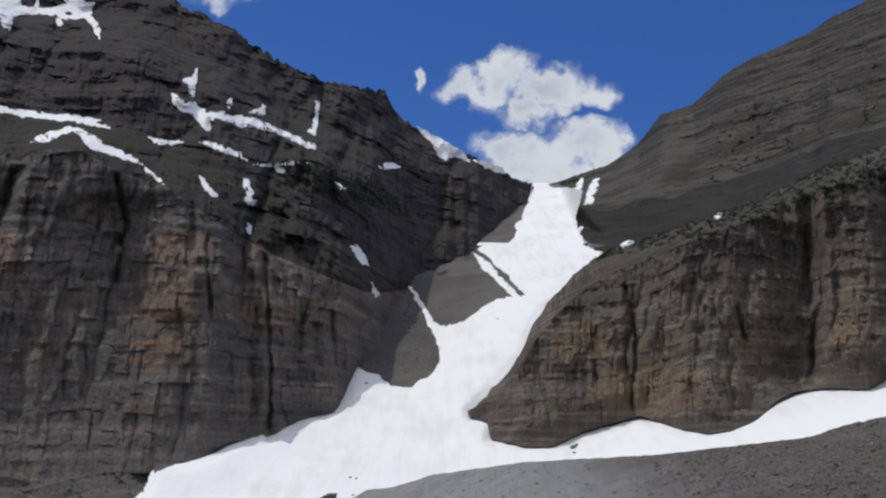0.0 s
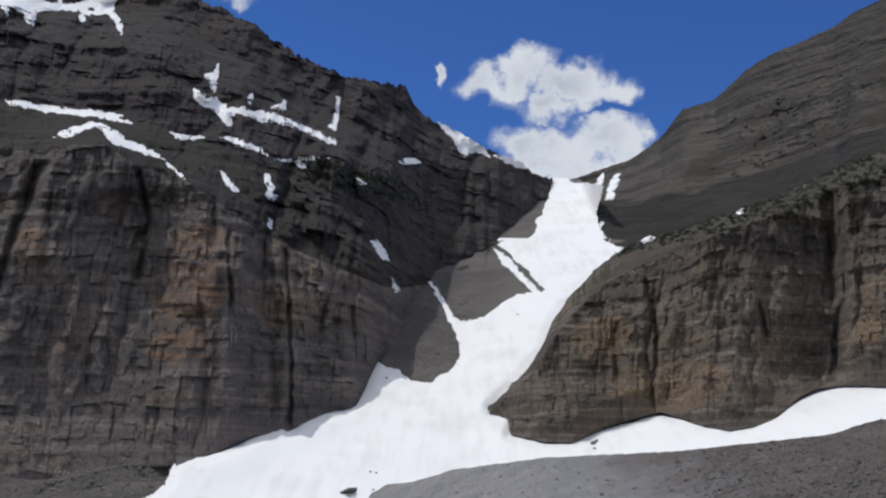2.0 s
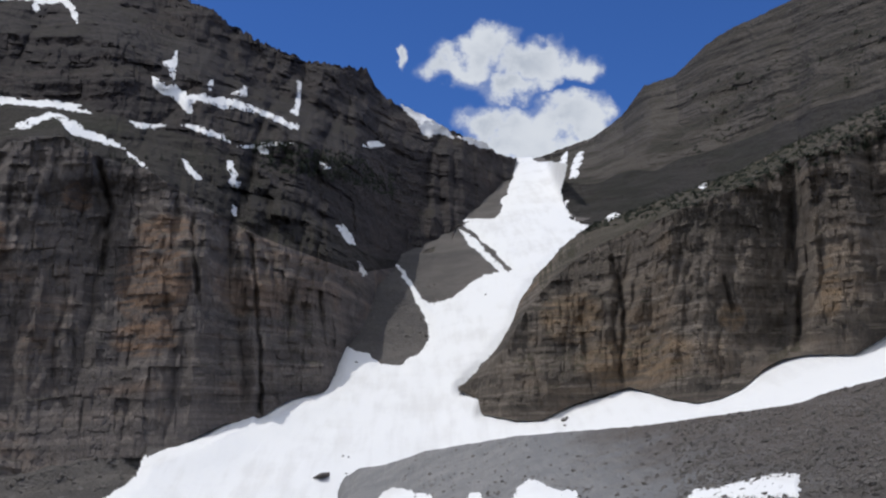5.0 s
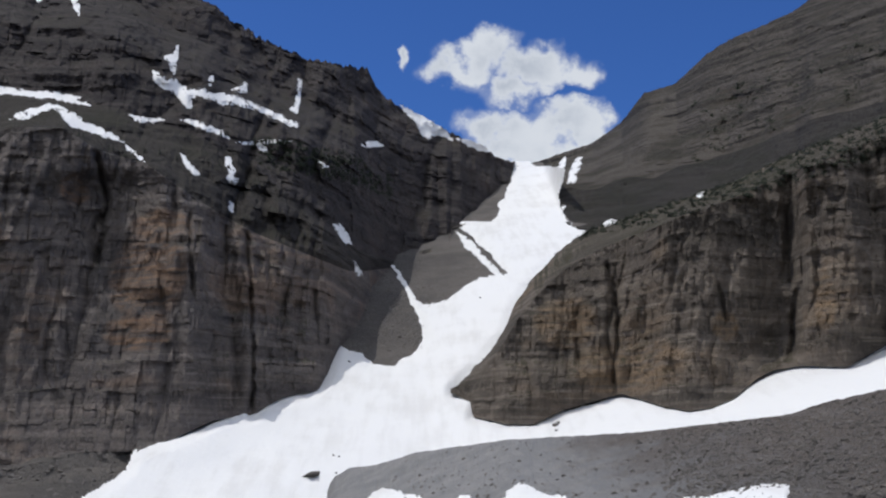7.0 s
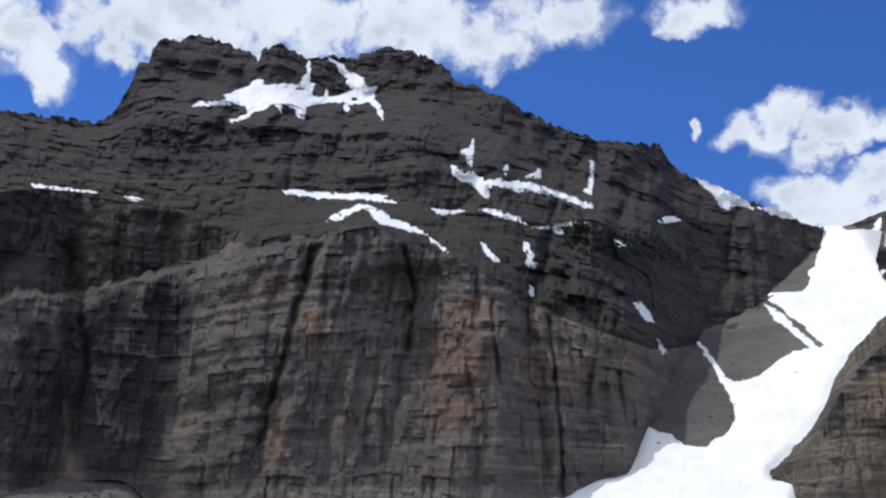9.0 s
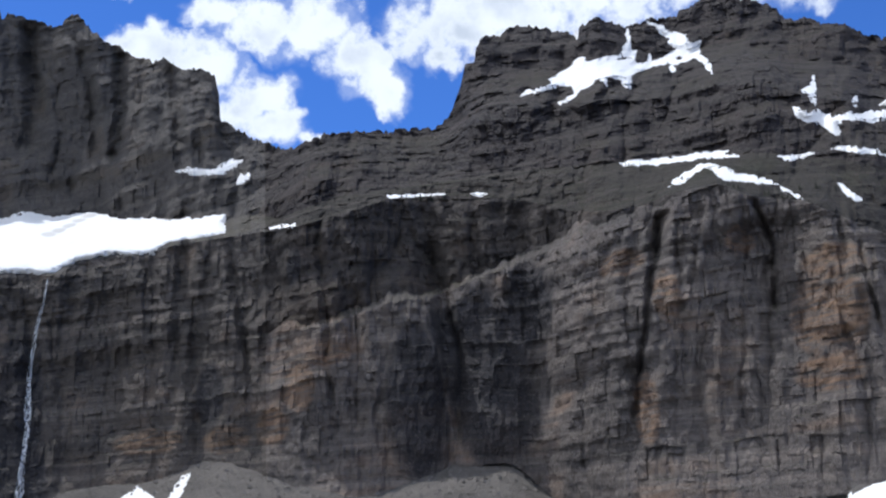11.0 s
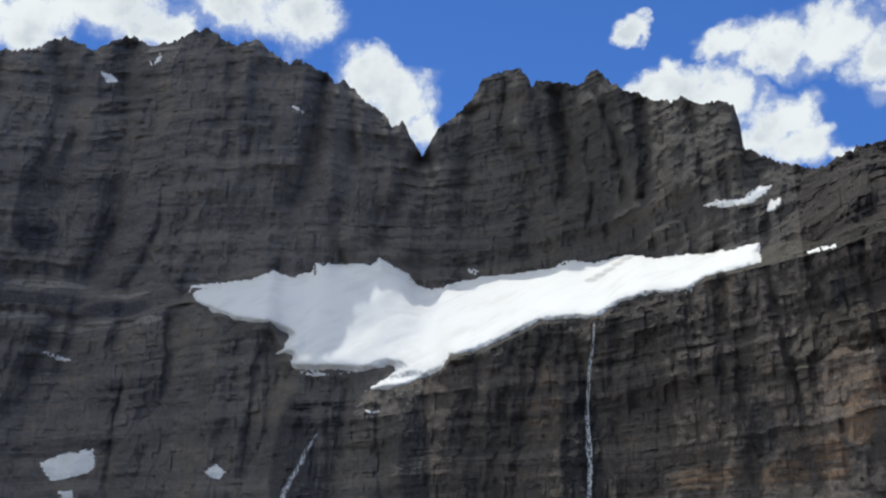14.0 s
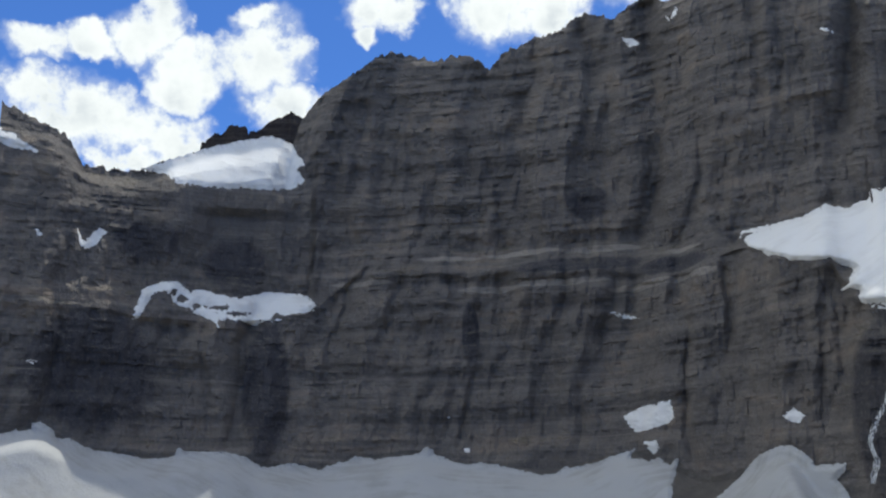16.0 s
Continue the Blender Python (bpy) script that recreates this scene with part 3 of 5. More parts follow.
def crags(s, z, fine=1.0, slim=1.0):
    """Relief of a bedded cliff in metres: towers parted by gullies, columns, flutes, thin ledges, blocks."""
    bend = fbm(s / 80, z / 60, 4, 5) - 0.5
    lean = s + z * 0.14 * (vnoise(s / 170, z * 0 + 2, 6) - 0.5) * 2
    round_off = 0.008 * (1 - slim)
    tower = ((2 * fbm(lean / 88 + bend * 0.35, z / 420 + 7, 3, 11) - 1) ** 2 + round_off) ** 0.375
    column = ((2 * fbm(lean / 27 + bend * 0.7, z / 150, 3, 23) - 1) ** 2 + round_off) ** 0.325
    flute = np.abs(2 * fbm(lean / 9.0 + bend * 1.3, z / 42, 3, 29) - 1)
    chink = np.abs(2 * vnoise(lean / 3.3 + bend * 2.2, z / 13, 37) - 1)
    level = z + fbm(s / 70, z / 90, 4, 41) * 8 + 0.015 * s
    kept = np.clip(fbm(s / 30, z / 24, 3, 47) * 3.2 - 1.0, 0.0, 1)
    beds = vnoise(s / 120, level / 9.5, 51) * 1.5 + vnoise(s / 50, level / 3.6, 53) * 1.1 * kept + vnoise(s / 22, level / 1.5, 57) * 0.6 * fine * kept
    step = level / 31
    bench = step - np.floor(step)
    bench = (np.clip(bench * 1.5 - 0.25, 0, 1) - bench) * -5.5 * kept
    blocks = np.abs(2 * fbm(s / 6.5, z / 10.0, 3, 61) - 1) * 2.2 + fbm(s / 2.4, z / 3.2, 2, 67) * 0.9 * fine
    nick = np.abs(2 * vnoise(lean / 1.5 + bend * 3, z / 4.5, 39) - 1) * fine
    split = 2 * fbm(lean / 52 + bend * 0.25, z / 520 + 3, 2, 83) - 1
    cleft = np.exp(-(split / 0.07) ** 2) * 4.5 * np.clip(fbm(s / 90, z / 70, 2, 87) * 4 - 1.3, 0, 1)
    shelf = vnoise(s / 60, level / 5.2, 59)
    shelf = np.clip((shelf - 0.35) * 5, 0, 1) * 0.8 * kept
    warp = level + 1.6 * (fbm(s / 11, z / 9, 2, 93) - 0.5)
    wavy = s + 3.0 * (fbm(s / 9, z / 14, 2, 95) - 0.5)
    courses = (blocky(wavy, warp, 9.5, 6.0, 101) * 2.0 + blocky(wavy, warp, 2.9, 3.4, 103) * 1.25 * fine) * (0.35 + 0.65 * slim)
    return tower * 20 + column * 11 + courses + (flute * 3.6 + chink * 1.3 * fine + nick * 0.5 + blocks * (0.3 + 0.4 * fine)) * slim + beds * 1.2 + shelf + bench - cleft * slim ** 2 - 17


def hummocks(s, q, fine=1.0):
    """Relief of scree and turf slopes in metres."""
    return (fbm(s / 40, q / 40, 4, 71) - 0.5) * 5 + (fbm(s / 6, q / 6, 3, 73) - 0.5) * 1.6 * fine


class Sheet:
    """A face of the land: lines from its foot to its crest, each (elevation line, range line, cragginess)."""

    def __init__(self, *lines):
        self.lines = lines
        self.small, self.grow, self.size = 1.0, 0.0, 1.0
        self.cracks = []
        self.b = np.arange(-30, 122, 0.012)
        self.els, self.ranges = self.tabled(self.b)
        self.arc = np.cumsum(np.radians(0.012) * np.interp(self.b, [-30, 25, 50, 120], [420, 450, 700, 830]))
        self.bold = np.interp(self.b, [-6, -3, 2, 9, 12, 40, 50], [1.5, 1.1, 1.7, 1.7, 1.15, 1.15, 1.5])
        self.slim = np.interp(self.b, [40, 47, 64, 70], [1.0, 0.7, 0.6, 0.42])
        self.craggy = [rough(self.b) if callable(rough) else rough + 0 * self.b for _, _, rough in lines]

    def rows(self, b):
        return [np.interp(b, self.b, e) for e in self.els], [np.interp(b, self.b, r) for r in self.ranges]

    def tabled(self, b):
        els, ranges = [], []
        for n, (el, far, rough) in enumerate(self.lines):
            e = el(b)
            if n:
                e = np.maximum(e, els[-1] + 0.03)
            els.append(e)
            r = far(b, e)
            ranges.append(np.maximum(r, ranges[-1] + 0.5) if n else r)
        return els, ranges

    def far(self, b, el, fine=1.0):
        """Range at a bearing and an elevation."""
        els, ranges = self.rows(b)
        craggy = [np.interp(b, self.b, c) for c in self.craggy]
        r, rough = ranges[0] + 0 * el, craggy[0] + 0 * el
        for n in range(len(els) - 1):
            k = np.clip((el - els[n]) / (els[n + 1] - els[n]), 0, 1)
            on = el >= els[n]
            r = np.where(on, ranges[n] + (ranges[n + 1] - ranges[n]) * k, r)
            rough = np.where(on, craggy[n] + (craggy[n + 1] - craggy[n]) * k, rough)
        s, z = np.interp(b, self.b, self.arc), r * np.tan(np.radians(el))
        swell = 1 + self.grow * np.clip((el - els[1]) / 8, 0, 1)
        swell = swell * np.interp(b, self.b, self.bold)
        for path, wide, deep in self.cracks:
            p = np.array(sorted(path, key=lambda q: q[1]))
            mid = np.interp(el, p[:, 1], p[:, 0]) + (fbm(el * 1.3, el * 0 + 4, 3, 113) - 0.5) * 0.25
            ends = np.clip(np.minimum(el - p[0, 1] + 0.4, p[-1, 1] + 0.3 - el) / 0.5, 0, 1)
            r = r + fine * deep * ends * np.exp(-((b - mid) / wide) ** 2)
        return r - rough * swell * self.size * crags(s / self.size, z / self.size, fine, np.interp(b, self.b, self.slim)) - (1 - np.minimum(rough, 1)) * hummocks(s / self.small, (r + z) / self.small, fine) * self.small


def spot(b, el, r):
    """World points for bearings, elevations and ranges."""
    a = np.radians(b)
    return np.stack([-r * np.sin(a), r * np.cos(a), EYE_Z + r * np.tan(np.radians(el))], -1)


def grid_object(name, points, mat, parent=None, smooth=False, keep=None):
    """One mesh of quads over a grid of points (columns, rows, 3); keep says which cells to use."""
    n, m = points.shape[:2]
    i = np.arange(n * m).reshape(n, m)
    quads = np.stack([i[:-1, :-1], i[:-1, 1:], i[1:, 1:], i[1:, :-1]], -1)
    quads = quads[keep] if keep is not None else quads.reshape(-1, 4)
    used, quads = np.unique(quads, return_inverse=True)
    quads = quads.reshape(-1, 4)
    co = points.reshape(-1, 3)[used]
    me = bpy.data.meshes.new(name)
    me.vertices.add(len(co))
    me.vertices.foreach_set("co", co.astype(np.float32).ravel())
    me.loops.add(quads.size)
    me.loops.foreach_set("vertex_index", quads.astype(np.int32).ravel())
    me.polygons.add(len(quads))
    me.polygons.foreach_set("loop_start", np.arange(0, quads.size, 4, dtype=np.int32))
    me.polygons.foreach_set("use_smooth", np.full(len(quads), smooth))
    me.update(calc_edges=True)
    me.materials.append(mat)
    ob = new(name, me)
    if parent is not None:
        ob.parent = parent
    return ob


def face(name, sheet, b0, b1, first, last, mat, parent, step=0.07, back=0.0):
    """The part of a sheet between two of its lines as one mesh; back: metres by which it goes on behind its crest."""
    b = np.linspace(b0, b1, max(4, int((b1 - b0) / step)))
    els, ranges = sheet.rows(b)
    spans = [np.max(els[n + 1] - els[n]) for n in range(first, last)]
    cols = []
    for n, span in zip(range(first, last), spans):
        k = np.linspace(0, 1, max(3, int(span / (step * 1.15))) + 1)
        k = k if n == last - 1 else k[:-1]
        cols.append(els[n][:, None] + (els[n + 1] - els[n])[:, None] * k)
    el = np.concatenate(cols, 1)
    bb = np.repeat(b[:, None], el.shape[1], 1)
    r = sheet.far(bb, el)
    pts = spot(bb, el, r)
    if back:
        crest, r_top = pts[:, -1:, :], r[:, -1]
        for way, drop in ((0.03, 1.0), (0.25, 14.0), (1.0, back * 0.75)):
            p = spot(b, el[:, -1], r_top + back * way)[:, None, :]
            p[:, :, 2] = crest[:, :, 2] - drop - vnoise(b, b * 0, 3)[:, None] * drop * 0.2
            pts = np.concatenate([pts, p], 1)
    return grid_object(name, pts, mat, parent)


def empty(name, label, category, at=(0, 0, 0), kind=""):
    ob = new(name)
    ob.location = at
    ob.empty_display_size = 5
    return tagged(ob, label, category, kind=kind)


# the long west side: lower cliff, terrace, upper wall, ridge
base_line = along(BASE_MASSIF + BASE_FANS + [(62, 1.0), (72, 0.6), (76, 1.0)] + BASE_HEADWALL)
base_soft = soft(base_line, 1.2)


def base_el(b):
    k = np.clip((b - 15) / 6, 0, 1)
    return base_line(b) * (1 - k) + k * (base_soft(b) - np.interp(b, [74, 78], [0, 0.25]))


rim_el = along(RIM_MASSIF + RIM_HEADWALL)
foot_el = along(FOOT_MASSIF + FOOT_HEADWALL)
ridge_line = along(RIDGE_MASSIF + RIDGE_HORN + RIDGE_HEADWALL + RIDGE_SHOULDER)
ridge_el = jagged(ridge_line, 0.3, 7, 1.9)
ridge_low = soft(ridge_line, 0.6)
ledge_el = along([(-6, 0.5), (100, 0.5), (103.6, 0.5), (104.6, 0.75), (112, 0.75), (118, 0.6)])
base_far = soft(along([(14, 366), (18, 368), (23, 388), (26, 409), (30, 460), (32, 472), (36, 466), (40.5, 457), (43, 470), (46, 512), (50, 545), (56, 575), (66, 620), (72, 660), (78, 740), (85, 820), (100, 850), (120, 800)]), 1.6)
rim_off = soft(along([(-5, 6), (3, 15), (8, 40), (20, 45), (34, 28), (42, 25), (48, 40), (66, 45), (80, 25), (118, 25)]), 3)
foot_off = soft(along([(-5, 12), (3, 34), (8, 72), (13, 108), (20, 130), (28, 85), (33, 62), (42, 60), (50, 115), (56, 175), (62, 195), (70, 150), (76, 80), (82, 45), (100, 45), (106, 42), (112, 32), (118, 30)]), 3)
ridge_off = soft(along([(-5, 40), (2, 220), (8, 270), (20, 320), (33, 165), (42, 120), (50, 152), (56, 220), (62, 240), (70, 200), (76, 125), (85, 80), (100, 80), (104, 95), (118, 95)]), 3)


def floor_at(b):
    return np.minimum(bowl(b, base_el(b)), 900)


def hung(width):
    """Range of the foot of the wall, rounded off along the wall."""
    rounded = soft(floor_at, width)

    def at(b):
        k = np.clip((b - 9) / 8, 0, 1)
        near = rounded(b) if width else floor_at(b)
        return near + (base_far(b) - near) * k * k * (3 - 2 * k) - 2 + np.interp(b, [7, 11], [4, 0])
    return at


hung_0, hung_1, hung_2 = hung(0), hung(1.4), hung(3.2)


def west_base(b, e):
    return hung_0(b)


def sheltered(b):
    return np.interp(b, [-5, 43, 46, 103, 104.5, 109, 111], [1.3, 1.3, 0.95, 0.8, 0.12, 0.12, 0.8])


def turfy(b):
    return np.interp(b, [-5, 2, 10, 14, 22, 28, 32, 46, 49, 76, 80], [1.2, 1.4, 1.3, 0.8, 0.7, 0.9, 0.95, 0.95, 0.1, 0.1, 0.6])


# a slanting shelf splits the cliff west of the main buttress; above it stands a second wall, set back
SHELF = [
    (14, 20.0), (21, 16.6), (22.8, 15.9), (26.2, 15.2), (29.2, 14.2), (32.6, 13.1), (35.5, 12.2), (38.5, 11.8), (41.6, 10.75), (43.8, 10.5), (46.9, 9.55), (50, 8.6), (54, 7.5),
]
shelf_line = jagged(along(SHELF), 0.12, 31, 1.3)
shelf_step = soft(along([(19, 0), (24, 4), (29, 12), (36, 16), (42, 12), (45, 6), (50, 0)]), 1.5)


def shelf_el(b):
    k = np.clip((b - 45) / 7, 0, 1)
    low, top = base_el(b), rim_el(b)
    return np.minimum((1 - k) * shelf_line(b) + k * (low + 0.7 * (top - low)), top - 0.06)


def shelf_share(b):
    low, top = base_el(b), rim_el(b)
    return np.clip((shelf_el(b) - low) / np.maximum(top - low, 0.1), 0, 1)


# the upper wall in tiers: a steep cliff, a bench that holds snow, the summit towers
tier = lambda b: np.interp(b, [2, 6, 33, 41], [0, 1, 1, 0])
tier_low = lambda b: ledge_el(b) - 0.06 * tier(b)
tier_high = lambda b: np.minimum(ledge_el(b) + 0.2, 0.85)
upper = lambda b, e, k: hung_2(b) + foot_off(b) * (1 - k) + ridge_off(b) * k

west = Sheet(
    (base_el, lambda b, e: hung_0(b), lambda b: np.interp(b, [74, 78], [0.35, 0.12])),
    (lambda b: base_el(b) + 0.2 * (shelf_el(b) - base_el(b)), lambda b, e: 0.6 * hung_0(b) + 0.4 * hung_1(b) + 0.2 * shelf_share(b) * rim_off(b), 0.85),
    (shelf_el, lambda b, e: hung_1(b) + rim_off(b) * shelf_share(b), 1.0),
    (lambda b: np.minimum(shelf_el(b) + 0.12 + 0.9 * fbm(b * 1.1, b * 0 + 5, 4, 35) ** 2, rim_el(b) - 0.03), lambda b, e: hung_1(b) + rim_off(b) * shelf_share(b) + shelf_step(b), 1.0),
    (rim_el, lambda b, e: hung_1(b) + rim_off(b) + shelf_step(b), 1.0),
    (lambda b: rim_el(b) + 0.15 * (foot_el(b) - rim_el(b)), lambda b, e: hung_1(b) + rim_off(b) + 0.15 * (foot_off(b) - rim_off(b)) + shelf_step(b), turfy),
    (lambda b: rim_el(b) + 0.85 * (foot_el(b) - rim_el(b)), lambda b, e: hung_2(b) + rim_off(b) + 0.85 * (foot_off(b) - rim_off(b)), turfy),
    (foot_el, lambda b, e: hung_2(b) + foot_off(b), 0.9),
    (lambda b: foot_el(b) + (ridge_low(b) - foot_el(b)) * tier_low(b), lambda b, e: upper(b, e, 0.4 - 0.18 * tier(b)), lambda b: sheltered(b) * (1 + 0.15 * tier(b))),
    (lambda b: foot_el(b) + (ridge_low(b) - foot_el(b)) * tier_high(b), lambda b, e: upper(b, e, 0.6 + 0.16 * tier(b)), lambda b: sheltered(b) * (1 - 0.35 * tier(b))),
    (lambda b: np.minimum(ridge_low(b), ridge_line(b)) - 0.45, lambda b, e: upper(b, e, 0.94), lambda b: 0.9 * sheltered(b)),
    (ridge_el, lambda b, e: upper(b, e, 1.0), lambda b: 0.9 * sheltered(b)),
)
west.grow, west.size = 0.35, 1.2
# deep upright cracks: their line of (bearing, elevation), half width in degrees, depth in metres
west.cracks = [
    ([(9.82, 12.01), (9.44, 8.08), (9.27, 4.80), (9.23, 2.76)], 0.12, 6.0),
    ([(17.86, 15.67), (17.18, 13.23), (17.44, 10.17)], 0.17, 8.0),
    ([(12.91, 12.86), (12.83, 11.88), (12.63, 9.06)], 0.12, 5.0),
    ([(23.05, 14.90), (23.84, 11.83), (24.57, 8.19), (25.29, 4.92)], 0.17, 6.0),
    ([(22.75, 15.60), (23.05, 14.90), (23.35, 13.60)], 0.35, 12.0),
    # gullies of the horn
    ([(57.76, 25.80), (57.37, 22.47), (57.46, 19.76)], 0.5, 20.0),
    ([(52.98, 24.90), (52.81, 21.98), (53.13, 19.55)], 0.4, 16.0),
    ([(50.17, 24.30), (49.72, 20.46)], 0.35, 14.0),
    ([(62.88, 24.90), (63.28, 20.65)], 0.45, 14.0),
    ([(55.40, 25.50), (54.40, 22.60), (54.10, 19.60)], 0.3, 12.0),
    # gullies of the headwall
    ([(65.86, 22.30), (67.42, 19.48), (68.12, 17.35)], 0.75, 18.1),
    ([(71.79, 26.40), (72.13, 22.60), (73.28, 19.55)], 0.68, 13.2),
    ([(77.05, 27.60), (76.77, 23.45), (77.04, 21.00)], 0.68, 11.6),
    ([(82.72, 27.40), (82.95, 20.70), (82.90, 14.40)], 0.68, 9.9),
    ([(86.52, 26.40), (85.50, 21.45)], 0.60, 8.2),
    ([(93.00, 24.60), (93.20, 20.50), (93.60, 16.00)], 0.75, 8.2),
    ([(106.2, 16.50), (106.5, 14.50), (106.4, 13.00)], 2.40, 11.6),
]

for name, b0, b1, mat, label in (
    ("mountain", -5.0, 44.95, ROCK, "brown banded limestone mountain with a flat snowy summit"),
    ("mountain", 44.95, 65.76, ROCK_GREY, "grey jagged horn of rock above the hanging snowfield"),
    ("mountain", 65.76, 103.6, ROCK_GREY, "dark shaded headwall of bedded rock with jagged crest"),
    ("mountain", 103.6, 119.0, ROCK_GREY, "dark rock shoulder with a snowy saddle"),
):
    thing = empty(name, label, "mountain", tuple(spot((b0 + b1) / 2, 0.0, 700.0)))
    thing.location = (0, 0, 0)
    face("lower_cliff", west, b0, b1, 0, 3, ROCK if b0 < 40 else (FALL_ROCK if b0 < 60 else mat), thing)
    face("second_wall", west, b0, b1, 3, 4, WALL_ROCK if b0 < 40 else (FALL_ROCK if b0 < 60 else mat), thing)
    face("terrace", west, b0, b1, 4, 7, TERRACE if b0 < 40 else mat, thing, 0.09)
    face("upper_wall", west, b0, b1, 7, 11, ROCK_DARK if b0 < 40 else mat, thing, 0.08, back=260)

# the spur and the far slope on the other side of the couloir
spur_base_el, spur_line = along(SPUR_BASE), along(SPUR_TOP)
spur_top_el = jagged(spur_line, 0.1, 9)
spur_low = soft(spur_line, 0.8)
spur_depth = along([(-26, 120), (-15, 110), (-8, 110), (-5, 70), (-3.5, 30), (-1, 5)])
spur_foot = soft(lambda b: bowl(b, spur_base_el(b)), 2.0)
# the wall turns its face: a lit nose, a shaded bay, then a pillar that stands out again
spur_turn = along([(-26, -4), (-23.5, 4), (-22.6, -6), (-20.5, -9), (-19.4, 20), (-12.8, 2), (-11.4, -6), (-10.4, 1), (-8.6, -4), (-7.9, 5), (-5, 0), (-1, 0)])
spur_lean = along([(-23, 0.16), (-20, 0.14), (-19.3, 0.03), (-13.2, 0.05), (-12, 0.25), (-9, 0.3)])
spur_brow = along([(-14, 0.92), (-9, 0.86)])
spur = Sheet(
    (spur_base_el, lambda b, e: np.minimum(spur_foot(b), bowl(b, spur_base_el(b))) - 2, 0.08),
    (lambda b: spur_base_el(b) + 0.16 * np.maximum(spur_low(b) - spur_base_el(b), 0.1), lambda b, e: spur_foot(b) - 5 + 0.8 * spur_turn(b), lambda b: np.interp(b, [-8, -2], [0.8, 0.5])),
    (lambda b: spur_base_el(b) + spur_brow(b) * np.maximum(spur_low(b) - spur_base_el(b), 0.1), lambda b, e: spur_foot(b) - 4 + spur_depth(b) * spur_lean(b) + spur_turn(b), lambda b: np.interp(b, [-8, -2], [1.0, 0.8])),
    (spur_top_el, lambda b, e: spur_foot(b) + 10 + spur_depth(b), lambda b: np.interp(b, [-14, -9, -2], [0.8, 0.9, 0.8])),
)
spur.size = 0.72
spur.cracks = [
    ([(-9.95, 10.34), (-10.48, 7.45), (-10.10, 4.05)], 0.14, 4.5),
    ([(-19.82, 8.69), (-19.15, 5.24)], 0.2, 4.5),
    ([(-15.74, 8.98), (-16.08, 7.16)], 0.14, 4.0),
    ([(-8.27, 7.97), (-8.35, 5.31)], 0.22, 5.0),
]
thing = empty("rock_spur", "tan banded limestone spur with green turf on top", "cliff")
face("cliff", spur, -26.0, -1.35, 0, 2, SPUR_ROCK, thing)
face("turf_slope", spur, -26.0, -1.35, 2, 3, SPUR_ROCK, thing, 0.075, back=120)

far_ridge, far_foot = jagged(along(FAR_RIDGE), 0.08, 13), along(FAR_FOOT)
far_low = soft(along(FAR_RIDGE), 0.6)
dark_slope_top = soft(jagged(along([(-26.5, 18.3), (-23.3, 17.7), (-18.5, 16.5), (-14, 15.4), (-9.4, 14.5), (-7.6, 14.4), (-5, 15.8)]), 0.5, 43, 0.7), 0.5)
far_slope = Sheet(
    (lambda b: far_foot(b) - 0.05, lambda b, e: bowl(b, e) - 5, 0.6),
    (lambda b: np.minimum(dark_slope_top(b), far_low(b) - 0.6), lambda b, e: bowl(b, np.minimum(e, 15.9)) - np.interp(b, [-8, -6], [32, 6]), lambda b: np.interp(b, [-8, -5], [1.3, 0.3])),
    (lambda b: np.minimum(far_low(b), along(FAR_RIDGE)(b)) - 0.35, lambda b, e: np.interp(b, [-26, -10, -6, -4.8], [980, 1020, 1050, 935]), 0.95),
    (far_ridge, lambda b, e: np.interp(b, [-26, -10, -6, -4.8], [1000, 1040, 1060, 940]), 0.9),
)
far_slope.size = 1.1
far_slope.slim = far_slope.slim * 0.7
thing = empty("mountain", "grey brown talus mountainside above a dark lower slope", "mountain")
# the lower band of this mountainside takes a darker material
face("heath_slope", far_slope, -26.0, -4.8, 0, 1, SLOPE_DARK, thing, 0.08)
face("slope", far_slope, -26.0, -4.8, 1, 3, SLOPE_ROCK, thing, 0.08, back=250)

# the floor: couloir, aprons of scree, open ground
def saddle_cap(b):
    return np.where(b < -5.3, np.minimum(far_foot(b) + 0.25, 15.95), 15.95)


valley = Sheet(
    (lambda b: b * 0 - 3.0, bowl, 0.0),
    (lambda b: b * 0 - 1.0, bowl, 0.0),
    *[(lambda b, e=e: np.minimum(b * 0 + e, saddle_cap(b)), bowl, 0.0) for e in range(1, 16, 2)],
    (saddle_cap, bowl, 0.0),
)
tagged(face("scree_slope", valley, -27.0, 15.0, 0, 10, SCREE, None, 0.11, back=150), "grey scree slope under the snow couloir", "scree", kind="structure")
apron_near = along([(14, 331), (20, 329), (26, 300), (40, 330), (60, 420), (72, 540), (78, 660), (85, 745), (100, 760), (119, 725)])
apron = Sheet(
    (lambda b: b * 0 - 4.0, lambda b, e: 0.72 * apron_near(b), 0.0),
    (lambda b: b * 0 - 1.8, lambda b, e: apron_near(b), 0.0),
    (lambda b: base_el(b) - 0.8, lambda b, e: west_base(b, e) - np.interp(b, [19, 26], [2, 25]), lambda b: np.interp(b, [20, 26, 62, 70], [0.0, 0.5, 0.3, 0.0])),
    (base_el, lambda b, e: west_base(b, e) + np.interp(b, [18, 22], [3, -3]), lambda b: np.interp(b, [20, 26, 62, 70], [0.0, 0.6, 0.35, 0.0])),
    (lambda b: base_el(b) + 0.35, lambda b, e: west_base(b, e) + np.interp(b, [70, 76], [9, -2.4]), lambda b: np.interp(b, [70, 76], [0.2, 0.0])),
)
